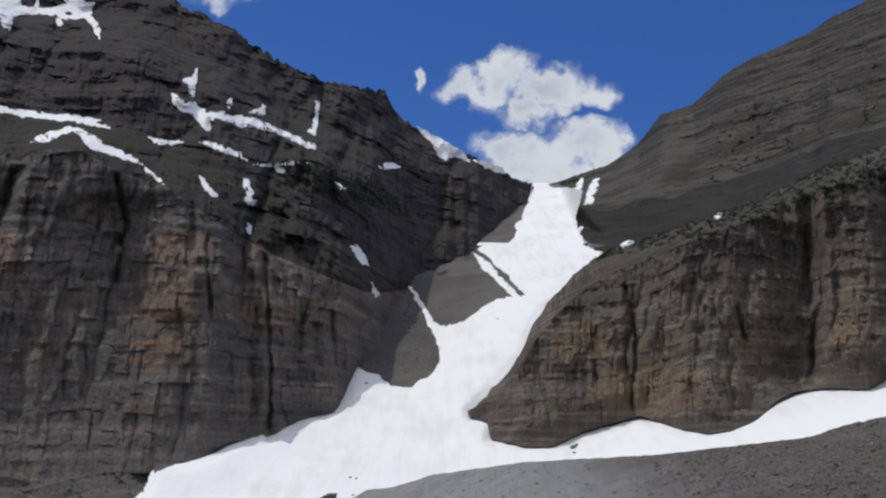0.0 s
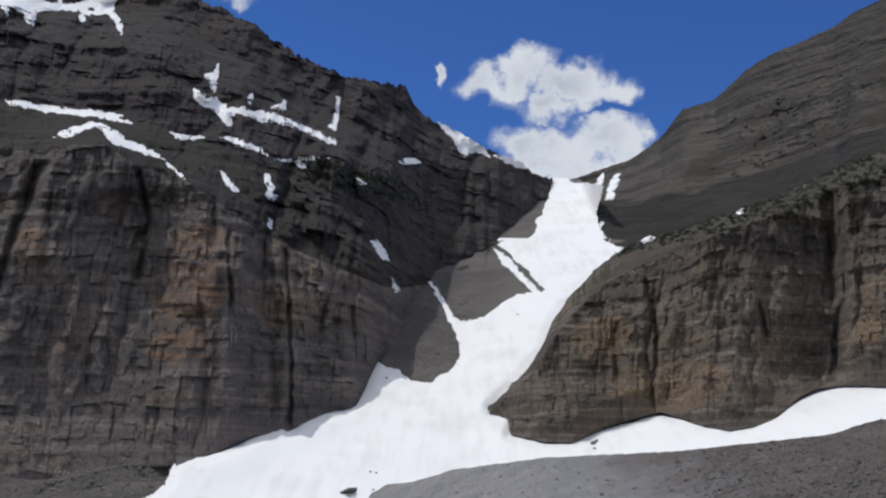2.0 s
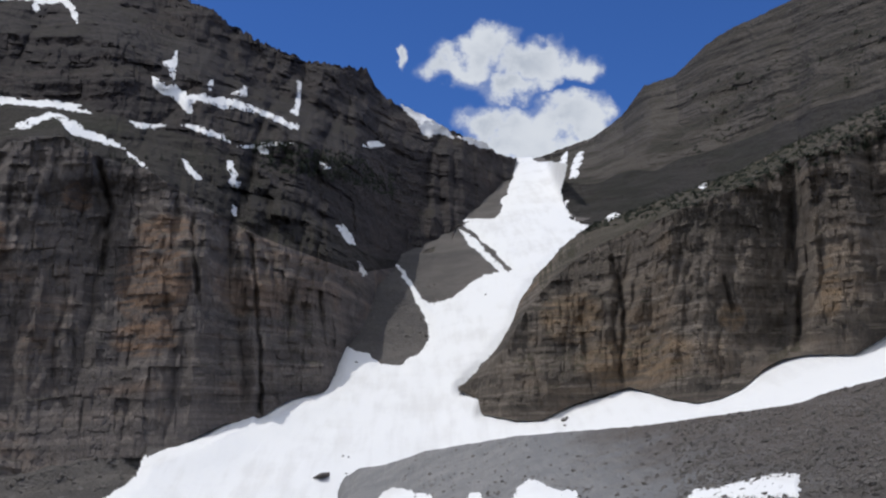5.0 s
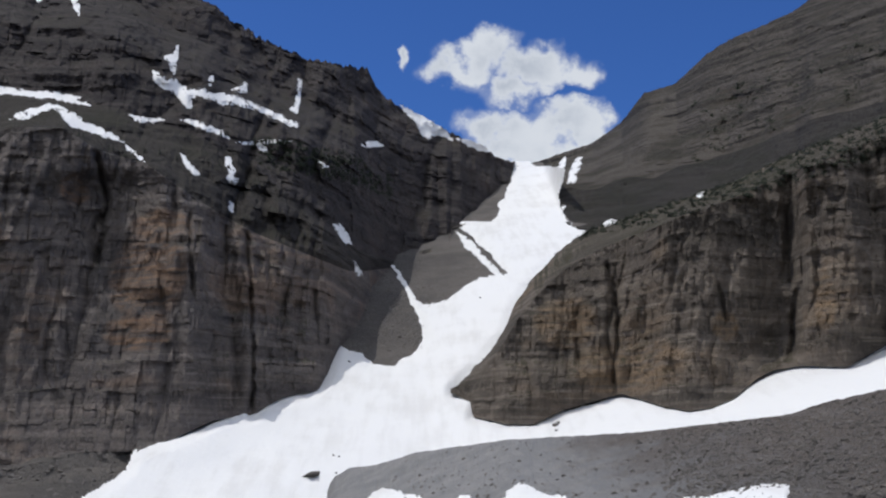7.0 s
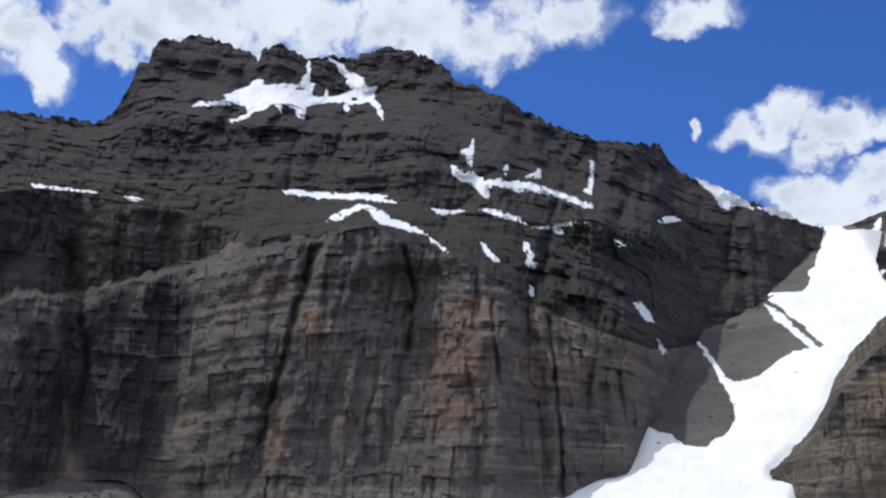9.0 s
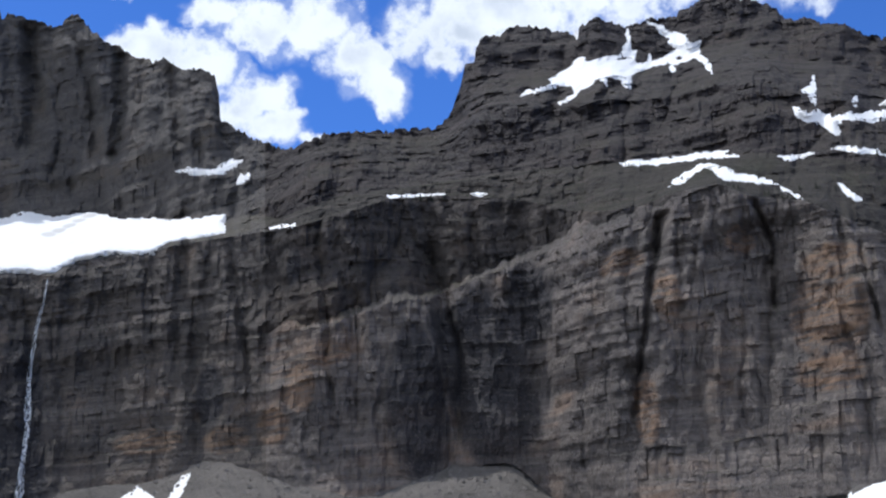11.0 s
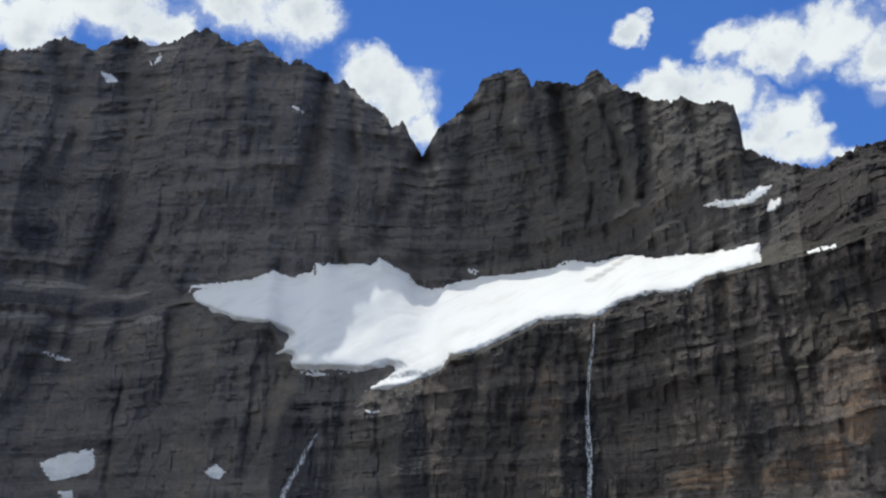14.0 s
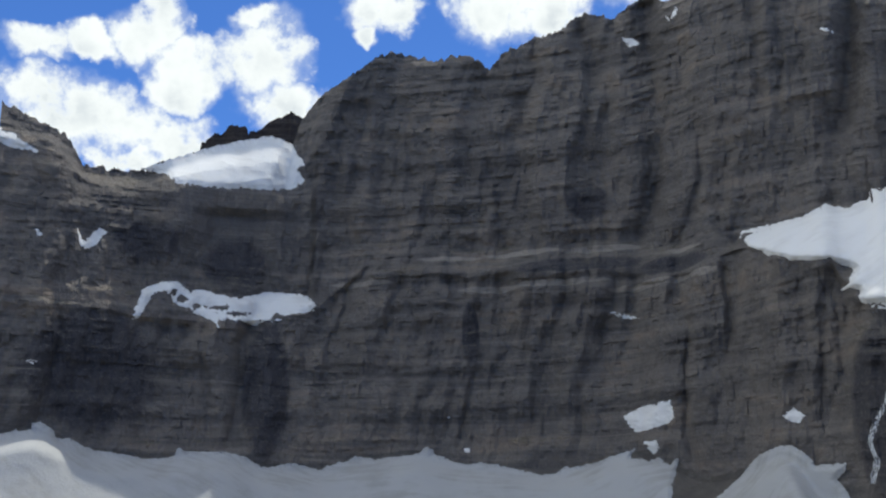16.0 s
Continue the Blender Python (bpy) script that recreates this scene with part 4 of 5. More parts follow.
tagged(face("scree_apron", apron, 14.5, 119.0, 0, 4, SCREE, None, 0.12), "grey scree apron at the foot of the cliffs", "scree", kind="structure")

moraine_el = jagged(along(MORAINE_CREST), 0.06, 19)
moraine_near, moraine_far = along([(-27, 70), (-5, 85), (8, 190)]), along([(-27, 140), (-15, 165), (-5, 215), (5, 300)])
moraine = Sheet(
    (lambda b: b * 0 - 4.6, lambda b, e: moraine_near(b), 0.0),
    (lambda b: -4.6 + 0.6 * (np.maximum(moraine_el(b), -4.3) + 4.6), lambda b, e: moraine_near(b) + (moraine_far(b) - moraine_near(b)) * 0.52, 0.0),
    (lambda b: np.maximum(moraine_el(b), -4.3), lambda b, e: moraine_far(b), 0.0),
)
moraine.small = 0.5
tagged(face("moraine", moraine, -27.0, 5.2, 0, 2, MORAINE, None, 0.075, back=40), "grey gravel moraine bank with scattered stones", "moraine", kind="structure")


def ground_mesh():
    r = np.concatenate([np.linspace(0.0, 100, 40), np.geomspace(110, 4600, 50)])
    b = np.linspace(0, 360, 145)
    bb, rr = np.meshgrid(b, r, indexing="ij")
    p = spot(bb, 0 * rr, rr)
    p[:, :, 2] = -np.minimum(rr * 0.05, 14) + (fbm(p[:, :, 0] / 20, p[:, :, 1] / 20, 4, 91) - 0.5) * np.minimum(rr / 60, 2)
    return grid_object("ground", p, MORAINE, None, True)


tagged(ground_mesh(), "stony valley floor reaching the horizon", "ground", kind="structure")


def outline(points, rough=0.05, seed=1):
    """A closed outline with a ragged edge, as an array of (bearing, elevation)."""
    p = np.array(points)
    q = np.roll(p, -1, 0)
    n = np.maximum(2, np.ceil(np.hypot(*(q - p).T) / 0.12)).astype(int)
    ring = np.concatenate([a + (c - a) * np.linspace(0, 1, k, endpoint=False)[:, None] for a, c, k in zip(p, q, n)])
    ring[:, 0] += (fbm(ring[:, 0] * 5, ring[:, 1] * 5, 4, seed) - 0.5) * 2 * rough
    ring[:, 1] += (fbm(ring[:, 0] * 5 + 50, ring[:, 1] * 5, 4, seed) - 0.5) * 2 * rough
    return ring


def within(ring, x, y):
    """Signed distance in degrees from the outline: positive inside."""
    inside, near = np.zeros(x.shape, bool), np.full(x.shape, 1e9)
    for (ax, ay), (bx, by) in zip(ring, np.roll(ring, -1, 0)):
        if ay != by:
            cross = ((ay > y) != (by > y)) & (x < (bx - ax) * (y - ay) / (by - ay) + ax)
            inside ^= cross
        dx, dy = bx - ax, by - ay
        k = np.clip(((x - ax) * dx + (y - ay) * dy) / (dx * dx + dy * dy + 1e-12), 0, 1)
        near = np.minimum(near, (x - ax - k * dx) ** 2 + (y - ay - k * dy) ** 2)
    return np.where(inside, 1, -1) * np.sqrt(near)


def snow(name, sheet, points, thick, label, category="snow", step=0.055, rough=0.1, group="", mat=None, swell=0.0, calm=0.0, ragged=0.6, bite=0.0, holes=()):
    """A field of snow that lies on a sheet inside an outline, thick in the middle and thin at the edge."""
    ring = outline(points, rough)
    (b0, e0), (b1, e1) = ring.min(0) - 2 * step, ring.max(0) + 2 * step
    b, e = np.meshgrid(np.arange(b0, b1, step), np.arange(e0, e1, step), indexing="ij")
    d = within(ring, b, e)
    for hb, he, wide, high in holes:
        d = np.minimum(d, (np.hypot((b - hb) / wide, (e - he) / high) - 1) * min(wide, high))
    if bite:
        d = d + bite * ((fbm(b * 6, e * 10, 3, 121) - 0.5) + 0.5 * (fbm(b * 19, e * 26, 2, 123) - 0.5))
    r = sheet.far(b, e, 0.0)
    rock_r = np.minimum(r, sheet.far(b, e))
    r = r if calm else rock_r
    for _ in range(3):
        for axis in (0, 1):
            n = max(3, int((calm or 0.22) / step)) | 1
            pad = [(n // 2, n // 2) if a == axis else (0, 0) for a in (0, 1)]
            total = np.cumsum(np.pad(r, pad, mode="edge"), axis)
            total = np.insert(total, 0, 0, axis)
            r = (np.take(total, range(n, total.shape[axis]), axis) - np.take(total, range(0, total.shape[axis] - n), axis)) / n
    if not calm:
        # drifts level out the hollows, and only the boldest rocks stand through
        r = np.where(rock_r < r - 4.0, r, np.minimum(r, rock_r + 0.2))
    h = thick * (np.clip(d / (step * 5) + 0.04, -0.6, 1)) + swell * (fbm(np.radians(b) * r / 42, r / 42, 3, 97) - 0.15) * np.clip(d / 0.6, 0, 1)
    h = h + thick * ragged * (fbm(b * 13, e * 13, 3, 99) - 0.5) * 2.4 * np.clip(1 - np.abs(d) / 0.3, 0, 1)
    pts = spot(b, e, r - h)
    dc = (d[:-1, :-1] + d[1:, :-1] + d[:-1, 1:] + d[1:, 1:]) / 4
    ob = grid_object(name, pts, mat or SNOW, None, True, dc > -step * (0.4 if bite else 1.2))
    return tagged(ob, label, category, group)


snow("snowfield", valley, COULOIR_UPPER, 2.5, "white summer snow filling the steep upper couloir", "snowfield", 0.07, 0.04, swell=8.0, calm=0.4, ragged=0.2)
snow("snowfield", valley, COULOIR_LOWER + COULOIR_LOWER_B, 3.0, "broad white snowfield fanning out below the couloir", "snowfield", 0.09, 0.05, swell=8.0, calm=0.4, ragged=0.2)
snow("hanging_snowfield", west, HANGING_A + HANGING_B, 8.0, "hanging snowfield half in shade on the cirque ledge", "snowfield", 0.07, 0.06, swell=9.0, calm=0.7, ragged=0.25, bite=0.12,
     holes=[(69.2, 10.35, 1.1, 0.1), (70.9, 10.62, 0.7, 0.07), (67.6, 10.85, 0.35, 0.16)])

SUMMIT_SNOW_TOP = [(30.32, 22.58), (29.78, 22.85), (28.97, 22.95), (28.28, 23.13), (28.45, 23.30), (27.93, 23.55), (27.06, 23.92), (26.86, 24.23), (26.25, 24.34), (26.17, 24.08), (25.13, 24.19), (24.16, 24.31), (23.97, 24.48), (24.05, 24.59), (23.86, 24.78), (23.67, 24.91), (23.78, 25.20), (23.67, 25.50), (23.55, 25.21), (23.50, 24.80), (23.58, 24.38), (23.25, 24.34), (23.33, 23.98), (23.41, 23.67), (22.75, 23.68), (22.58, 24.08), (22.43, 23.70), (21.84, 23.76), (21.35, 23.99), (21.03, 24.09), (21.47, 24.37), (21.45, 24.73), (21.89, 25.01), (22.00, 25.33), (22.52, 25.69)]
SUMMIT_SNOW_EDGE = [(22.52, 25.75), (21.91, 25.48), (21.58, 25.47), (21.50, 25.21), (20.96, 24.93), (20.42, 24.75), (20.38, 24.42), (20.04, 24.28), (19.61, 24.39), (19.80, 23.99), (19.72, 23.67), (19.45, 23.37), (19.21, 23.05), (19.29, 22.59), (19.50, 22.86), (19.71, 23.24), (20.11, 23.50), (20.51, 23.40), (20.83, 23.32), (21.33, 23.39), (21.12, 23.13), (21.38, 22.91), (21.65, 23.23), (21.33, 23.42), (22.48, 23.37), (23.45, 23.19), (23.74, 23.06), (23.66, 22.76), (23.83, 22.36), (24.20, 22.52), (24.41, 22.95), (24.81, 23.11), (25.06, 23.00), (25.11, 22.64), (25.32, 22.95), (25.65, 23.02), (26.08, 22.81), (26.65, 22.59), (26.95, 22.30), (27.41, 22.08), (27.88, 21.92), (28.04, 22.06), (27.43, 22.29), (26.96, 22.53), (27.12, 22.88), (27.79, 22.94), (28.42, 22.80), (29.51, 22.69)]
HEAD_SNOW_EAST = [(83.13, -0.02), (83.04, 1.25), (82.94, 2.02), (82.62, 3.34), (83.08, 2.97), (83.63, 3.48), (84.08, 3.22), (84.71, 3.38), (85.09, 3.39), (84.86, 3.85), (85.52, 3.66), (86.26, 3.47), (86.72, 3.25), (87.61, 3.06), (88.51, 2.98), (88.96, 2.70), (89.71, 2.62), (90.60, 2.81), (91.49, 3.02), (92.39, 3.21), (93.05, 3.31), (93.59, 3.20), (94.04, 3.29), (94.65, 3.50), (95.40, 3.72), (95.58, 4.04), (95.82, 4.19), (96.15, 3.90), (96.76, 3.70), (97.51, 3.61), (98.56, 3.53)]
HEAD_SNOW_WEST = [(99.31, 3.65), (99.67, 3.68), (99.91, 3.48), (100.51, 3.39), (100.95, 3.19), (101.63, 3.02), (102.14, 3.16), (102.74, 3.28), (103.47, 3.28), (103.91, 3.14), (104.65, 3.17), (105.24, 3.52), (105.84, 3.75), (106.42, 3.89), (107.58, 3.91), (108.44, 3.91), (108.88, 4.11), (109.06, 3.67), (109.70, 3.53), (110.40, 3.52), (111.53, 3.71), (112.37, 3.87), (113.21, 4.00), (113.77, 4.28), (114.19, 4.50), (114.82, 4.51), (115.17, 4.95), (115.60, 5.28), (116.05, 5.21), (116.10, 4.91), (117.01, 4.80), (119.55, 4.43), (119.14, 0.30)]

# snow patches
snow("snow_patch", west, [(24.87, 18.52), (24.18, 18.62), (23.38, 18.54), (22.27, 18.53), (21.30, 18.51), (20.34, 18.61), (18.73, 18.53), (19.31, 18.39), (18.30, 18.14), (18.72, 18.07), (20.01, 18.22), (21.61, 18.23), (22.73, 18.24), (23.53, 18.32), (24.48, 18.33)],
     0.9, "narrow snow strip along the turf terrace", "snow patch", group="snow patches", bite=0.05)
snow("snow_patch", west, [(22.39, 17.00), (21.90, 17.39), (21.43, 17.65), (20.89, 17.86), (20.32, 17.97), (19.84, 17.92), (19.19, 17.72), (18.83, 17.49), (18.54, 17.25), (17.99, 17.14), (17.41, 16.87), (16.83, 16.67), (16.53, 16.40), (16.92, 16.45), (17.56, 16.63), (18.20, 16.68), (18.69, 16.88), (19.27, 16.93), (19.66, 17.31), (19.99, 17.70), (20.38, 17.75), (20.88, 17.49), (21.41, 17.16), (21.89, 17.05)],
     1.0, "bent snow strip draped over the cliff edge", "snow patch", group="snow patches", bite=0.05)
snow("snow_patch", west, [(16.37, 16.18), (15.95, 15.97), (15.60, 15.70), (15.37, 15.52), (15.69, 15.61), (16.18, 15.91)],
     0.9, "thin tapering snow strip under the cliff edge", "snow patch", group="snow patches")
snow("snow_patch", west, [(15.28, 20.21), (14.99, 20.15), (14.53, 19.84), (14.01, 19.91), (13.69, 19.57), (13.17, 19.45), (12.42, 19.50), (12.07, 19.28), (11.55, 19.37), (10.81, 19.30), (10.01, 19.04), (9.21, 18.77), (8.42, 18.51), (7.63, 18.15), (7.16, 18.01), (7.11, 17.74), (7.64, 17.85), (8.43, 18.17), (9.22, 18.47), (10.01, 18.67), (10.65, 18.78), (11.36, 18.76), (11.62, 18.88), (12.10, 18.98), (12.75, 19.05), (13.17, 19.05), (13.04, 18.47), (13.40, 18.47), (13.69, 18.84), (14.01, 19.17), (14.69, 19.45), (15.18, 19.72)],
     1.0, "large forked snow patch below the summit ridge", "snow patch", group="snow patches", bite=0.05)
snow("snow_patch", west, [(13.93, 21.68), (13.97, 20.78), (14.09, 20.07), (14.36, 20.57), (14.71, 21.00), (14.23, 21.13)],
     1.2, "steep triangular snow patch in a gully", "snow patch", group="snow patches", bite=0.05)
snow("snow_patch", west, [(13.62, 17.83), (12.91, 17.85), (12.27, 17.67), (11.47, 17.47), (11.16, 17.22), (10.93, 17.01), (11.32, 17.13), (11.95, 17.30), (12.59, 17.45), (13.17, 17.64)],
     1.2, "slanting snow patch on the turf slope", "snow patch", group="snow patches", bite=0.05)
snow("snow_patch", west, [(16.36, 17.89), (15.40, 17.77), (14.27, 17.77), (15.09, 17.56), (15.98, 17.58)],
     1.0, "thin snow strip on the terrace", "snow patch", group="snow patches", bite=0.05)
snow("snow_patch", west, [(10.68, 16.82), (10.05, 16.87), (9.25, 17.01), (8.45, 17.08), (7.51, 16.99), (7.83, 16.91), (8.62, 16.93), (8.94, 16.82), (8.88, 16.39), (9.26, 16.37), (9.48, 16.77), (10.21, 16.75)],
     1.0, "ragged snow patch among dark firs", "snow patch", group="snow patches", bite=0.05)
snow("snow_patch", west, [(11.17, 16.00), (10.85, 16.06), (10.76, 15.69), (10.58, 15.32), (10.65, 14.98), (10.40, 14.89), (10.46, 14.61), (10.87, 14.62), (11.03, 14.90), (10.93, 15.23), (11.11, 15.60)],
     1.0, "narrow upright snow patch in a gully", "snow patch", group="snow patches", bite=0.05)
snow("snow_patch", west, [(13.61, 16.05), (13.21, 15.87), (12.70, 15.30), (12.45, 15.02), (12.81, 14.94), (13.22, 15.36)],
     1.0, "small slanting snow patch on turf", "snow patch", group="snow patches", bite=0.05)
snow("snow_patch", west, [(5.16, 12.67), (4.82, 12.64), (4.31, 12.13), (4.08, 11.56), (4.49, 11.61), (4.87, 12.15)],
     1.0, "small snow patch in a rock gully", "snow patch", group="snow patches", bite=0.05)
snow("snow_patch", west, [(3.66, 16.99), (2.83, 17.16), (2.32, 16.95), (2.99, 16.79), (3.47, 16.78)],
     1.0, "small snow patch on a ledge", "snow patch", group="snow patches", bite=0.05)
snow("snow_patch", west, [(1.57, 19.17), (0.60, 18.70), (-0.20, 18.31), (-1.16, 17.70), (-1.54, 17.24), (-0.68, 17.49), (-0.10, 17.31), (0.22, 17.49), (0.60, 18.18)],
     1.6, "bright snow patch on the ridge flank", "snow patch", group="snow patches", bite=0.05)
snow("snow_patch", west, [(-1.67, 17.30), (-2.60, 17.20), (-3.39, 16.80), (-3.58, 16.55), (-2.75, 16.75)],
     1.2, "small bright snow patch on the ridge", "snow patch", group="snow patches", bite=0.05)
snow("snow_patch", west, [(7.35, 20.33), (7.06, 20.25), (7.13, 19.15), (7.24, 18.54), (7.71, 18.73), (7.44, 18.98), (7.30, 19.73)],
     1.0, "thin upright snow streak in a cleft", "snow patch", group="snow patches", bite=0.05)
snow("snow_patch", west, [(10.36, 20.05), (10.04, 19.92), (10.09, 19.41), (10.46, 19.45), (10.96, 19.60), (10.50, 19.74)],
     0.9, "small broken snow patch on the crags", "snow patch", group="snow patches", bite=0.05)
snow("snow_patch", west, [(12.22, 20.04), (11.92, 20.24), (11.96, 19.74), (12.17, 19.57)],
     0.9, "small snow patch on a ledge", "snow patch", group="snow patches", bite=0.05)
snow("snow_patch", valley, [(2.05, 10.57), (1.67, 10.38), (1.23, 9.80), (1.05, 9.44), (1.39, 9.71), (1.67, 10.08)],
     1.2, "snow sliver beside the scree cone", "snow patch", group="snow patches", bite=0.05)
snow("snow_patch", west, [(4.04, 10.67), (3.73, 10.52), (3.47, 9.97), (3.75, 9.88)],
     0.8, "tiny snow patch on the dark rock", "snow patch", group="snow patches", bite=0.05)
snow("snow_patch", west, [(10.88, 13.69), (10.61, 13.56), (10.59, 13.11), (10.81, 13.25)],
     0.8, "tiny snow patch on the dark rock", "snow patch", group="snow patches", bite=0.05)
snow("snow_patch", west, [(6.20, 16.11), (5.76, 15.94), (5.44, 15.71), (5.81, 15.67)],
     0.8, "tiny snow patch on the dark rock", "snow patch", group="snow patches", bite=0.05)
snow("snow_patch", valley, [(-1.71, 12.35), (-2.27, 12.01), (-3.08, 11.14), (-3.69, 10.46), (-4.31, 9.84), (-3.87, 9.85), (-2.98, 10.68), (-2.20, 11.36)],
     1.2, "long narrow snow tongue between scree cones", "snow patch", group="snow patches", bite=0.05)
snow("snow_patch", far_slope, [(-8.57, 16.21), (-8.79, 16.14), (-8.27, 14.73), (-7.90, 14.68), (-8.04, 15.38), (-8.37, 15.97)],
     1.2, "steep snow streak beside the couloir", "snow patch", group="snow patches", bite=0.05)
snow("snow_patch", far_slope, [(-7.90, 16.17), (-7.78, 15.63), (-7.53, 14.97), (-7.03, 14.84), (-7.24, 15.35), (-7.44, 15.79), (-7.71, 16.14)],
     1.2, "narrow arm of snow beside the saddle", "snow patch", group="snow patches", bite=0.05)
snow("snow_patch", far_slope, [(-7.11, 13.03), (-7.30, 13.36), (-7.65, 13.63), (-7.84, 13.53), (-7.55, 13.17), (-7.29, 12.93)],
     1.0, "tiny snow patch beside the couloir", "snow patch", group="snow patches", bite=0.05)
snow("snow_patch", spur, [(-9.69, 12.49), (-10.04, 12.69), (-10.53, 12.74), (-10.40, 12.56), (-9.81, 12.40)],
     0.7, "small snow patch on the turf edge", "snow patch", group="snow patches", bite=0.05)
snow("snow_patch", spur, [(-14.82, 13.82), (-15.10, 13.98), (-15.36, 13.88), (-15.08, 13.68)],
     0.6, "tiny snow patch on turf", "snow patch", group="snow patches", bite=0.05)
snow("snowfield", west, SUMMIT_SNOW_TOP + SUMMIT_SNOW_EDGE,
     1.6, "ragged bright snowfield below the summit towers", "snow patch", group="snow patches", bite=0.05, step=0.045, holes=[(20.95, 23.62, 0.2, 0.09), (24.05, 24.0, 0.3, 0.06)])
snow("snow_patch", west, [(38.10, 17.65), (37.13, 17.66), (35.90, 17.63), (34.64, 17.67), (34.82, 17.52), (36.51, 17.48), (37.97, 17.47)],
     0.9, "thin snow strip on a wooded ledge", "snow patch", group="snow patches", bite=0.05)
snow("snow_patch", west, [(33.48, 17.56), (32.95, 17.57), (32.29, 17.49), (32.79, 17.36)],
     0.9, "thin snow strip on a ledge", "snow patch", group="snow patches", bite=0.05)
snow("snow_patch", west, [(44.77, 16.07), (43.31, 16.21), (43.22, 16.07), (44.65, 15.91)],
     0.9, "thin snow strip on a cliff ledge", "snow patch", group="snow patches", bite=0.05)
snow("snow_patch", west, [(49.90, 18.94), (49.20, 19.16), (47.93, 19.08), (47.44, 19.36), (46.96, 19.60), (46.12, 19.66), (46.64, 19.18), (47.29, 18.84), (48.88, 18.77)],
     1.2, "ragged snow patch beside the notch", "snow patch", group="snow patches", bite=0.05)
snow("snow_patch", west, [(46.55, 18.33), (46.32, 18.78), (45.81, 18.99), (45.81, 18.69), (46.17, 18.36)],
     1.2, "small bright snow patch below the notch", "snow patch", group="snow patches", bite=0.05)
snow("snow_patch", west, [(63.16, 16.17), (62.53, 16.07), (62.97, 15.86)],
     0.9, "tiny snow patch on the horn", "snow patch", group="snow patches", bite=0.05)
snow("snowfield", west, [(63.19, 16.13), (62.56, 16.05), (62.81, 15.86)],
     0.9, "tiny snow patch above the hanging snowfield", "snow patch", group="snow patches", bite=0.05)
snow("snow_patch", apron, [(52.39, 1.21), (52.21, 2.07), (51.49, 2.58), (50.90, 2.22), (50.60, 2.01), (50.68, 1.17)],
     1.2, "snow patch at the foot of the cliff", "snow patch", group="snow patches", bite=0.05)
snow("snow_patch", apron, [(50.36, 1.17), (49.78, 2.25), (49.28, 3.03), (48.78, 3.19), (49.10, 2.44), (49.71, 1.35)],
     1.2, "snow patch on the scree fan", "snow patch", group="snow patches", bite=0.05)
snow("snow_patch", apron, [(56.26, 1.64), (55.95, 2.34), (55.41, 2.45), (55.65, 1.97)],
     1.0, "small snow patch under the waterfall", "snow patch", group="snow patches", bite=0.05)
snow("snowfield", west, [(111.64, 18.49), (110.18, 19.11), (108.37, 19.77), (106.53, 20.30), (104.65, 20.70), (103.52, 20.33), (103.19, 19.89), (102.66, 19.31), (103.16, 18.99), (102.64, 18.40), (103.45, 17.89), (104.86, 17.83), (106.11, 17.87), (107.04, 17.79), (108.58, 17.85), (109.80, 17.95), (110.44, 18.41)],
     2.0, "grey shaded snowfield on the saddle", "snow patch", group="snow patches", bite=0.05)
snow("snow_patch", west, [(111.62, 10.68), (111.46, 11.28), (111.34, 11.72), (111.17, 12.20), (110.66, 12.49), (110.09, 12.73), (109.44, 12.76), (109.04, 12.48), (108.73, 12.23), (108.14, 12.37), (107.38, 12.19), (106.63, 12.09), (106.02, 11.96), (105.57, 12.13), (104.97, 12.26), (104.36, 12.37), (103.59, 12.33), (102.82, 12.25), (102.26, 12.08), (101.85, 11.72), (102.03, 11.42), (102.64, 11.20), (103.40, 11.15), (104.01, 11.20), (104.38, 11.07), (103.70, 10.87), (104.85, 10.79), (105.06, 10.60), (105.57, 10.65), (106.12, 10.76), (106.57, 10.84), (107.17, 10.79), (107.00, 10.34), (107.37, 10.63), (107.92, 10.97), (108.37, 11.11), (108.68, 11.33), (109.19, 11.49), (109.59, 11.68), (109.70, 12.10), (110.06, 12.17), (110.49, 12.12), (110.76, 11.75), (111.02, 11.30), (111.23, 10.84)],
     1.6, "shaded snow patch on a ledge of the headwall", "snow patch", group="snow patches", bite=0.06, holes=[(109.5, 12.15, 0.14, 0.18), (109.1, 11.85, 0.3, 0.2), (108.3, 11.5, 0.25, 0.15), (107.2, 11.45, 0.5, 0.12), (106.2, 11.15, 0.6, 0.1)])
snow("snow_patch", west, [(85.30, 5.56), (84.50, 6.04), (82.83, 6.40), (82.67, 5.37), (83.69, 4.93), (84.73, 4.72)],
     1.5, "shaded snow patch low on the headwall", "snow patch", group="snow patches", bite=0.05)
snow("snow_patch", west, [(84.34, 4.21), (83.67, 4.31), (83.49, 3.85), (83.91, 3.62), (84.18, 3.98)],
     1.2, "small shaded snow patch low on the wall", "snow patch", group="snow patches", bite=0.05)
snow("snow_patch", west, [(77.20, 5.38), (76.65, 5.67), (76.10, 5.34), (76.44, 4.95), (76.98, 5.06)],
     1.2, "small shaded snow patch low on the wall", "snow patch", group="snow patches", bite=0.05)
snow("snow_patch", west, [(114.73, 15.25), (114.40, 14.61), (114.01, 14.78), (113.59, 15.34), (113.20, 15.11), (113.70, 14.48), (114.21, 14.10), (114.53, 14.51)],
     1.2, "small forked snow patch on the shoulder", "snow patch", group="snow patches", bite=0.05)
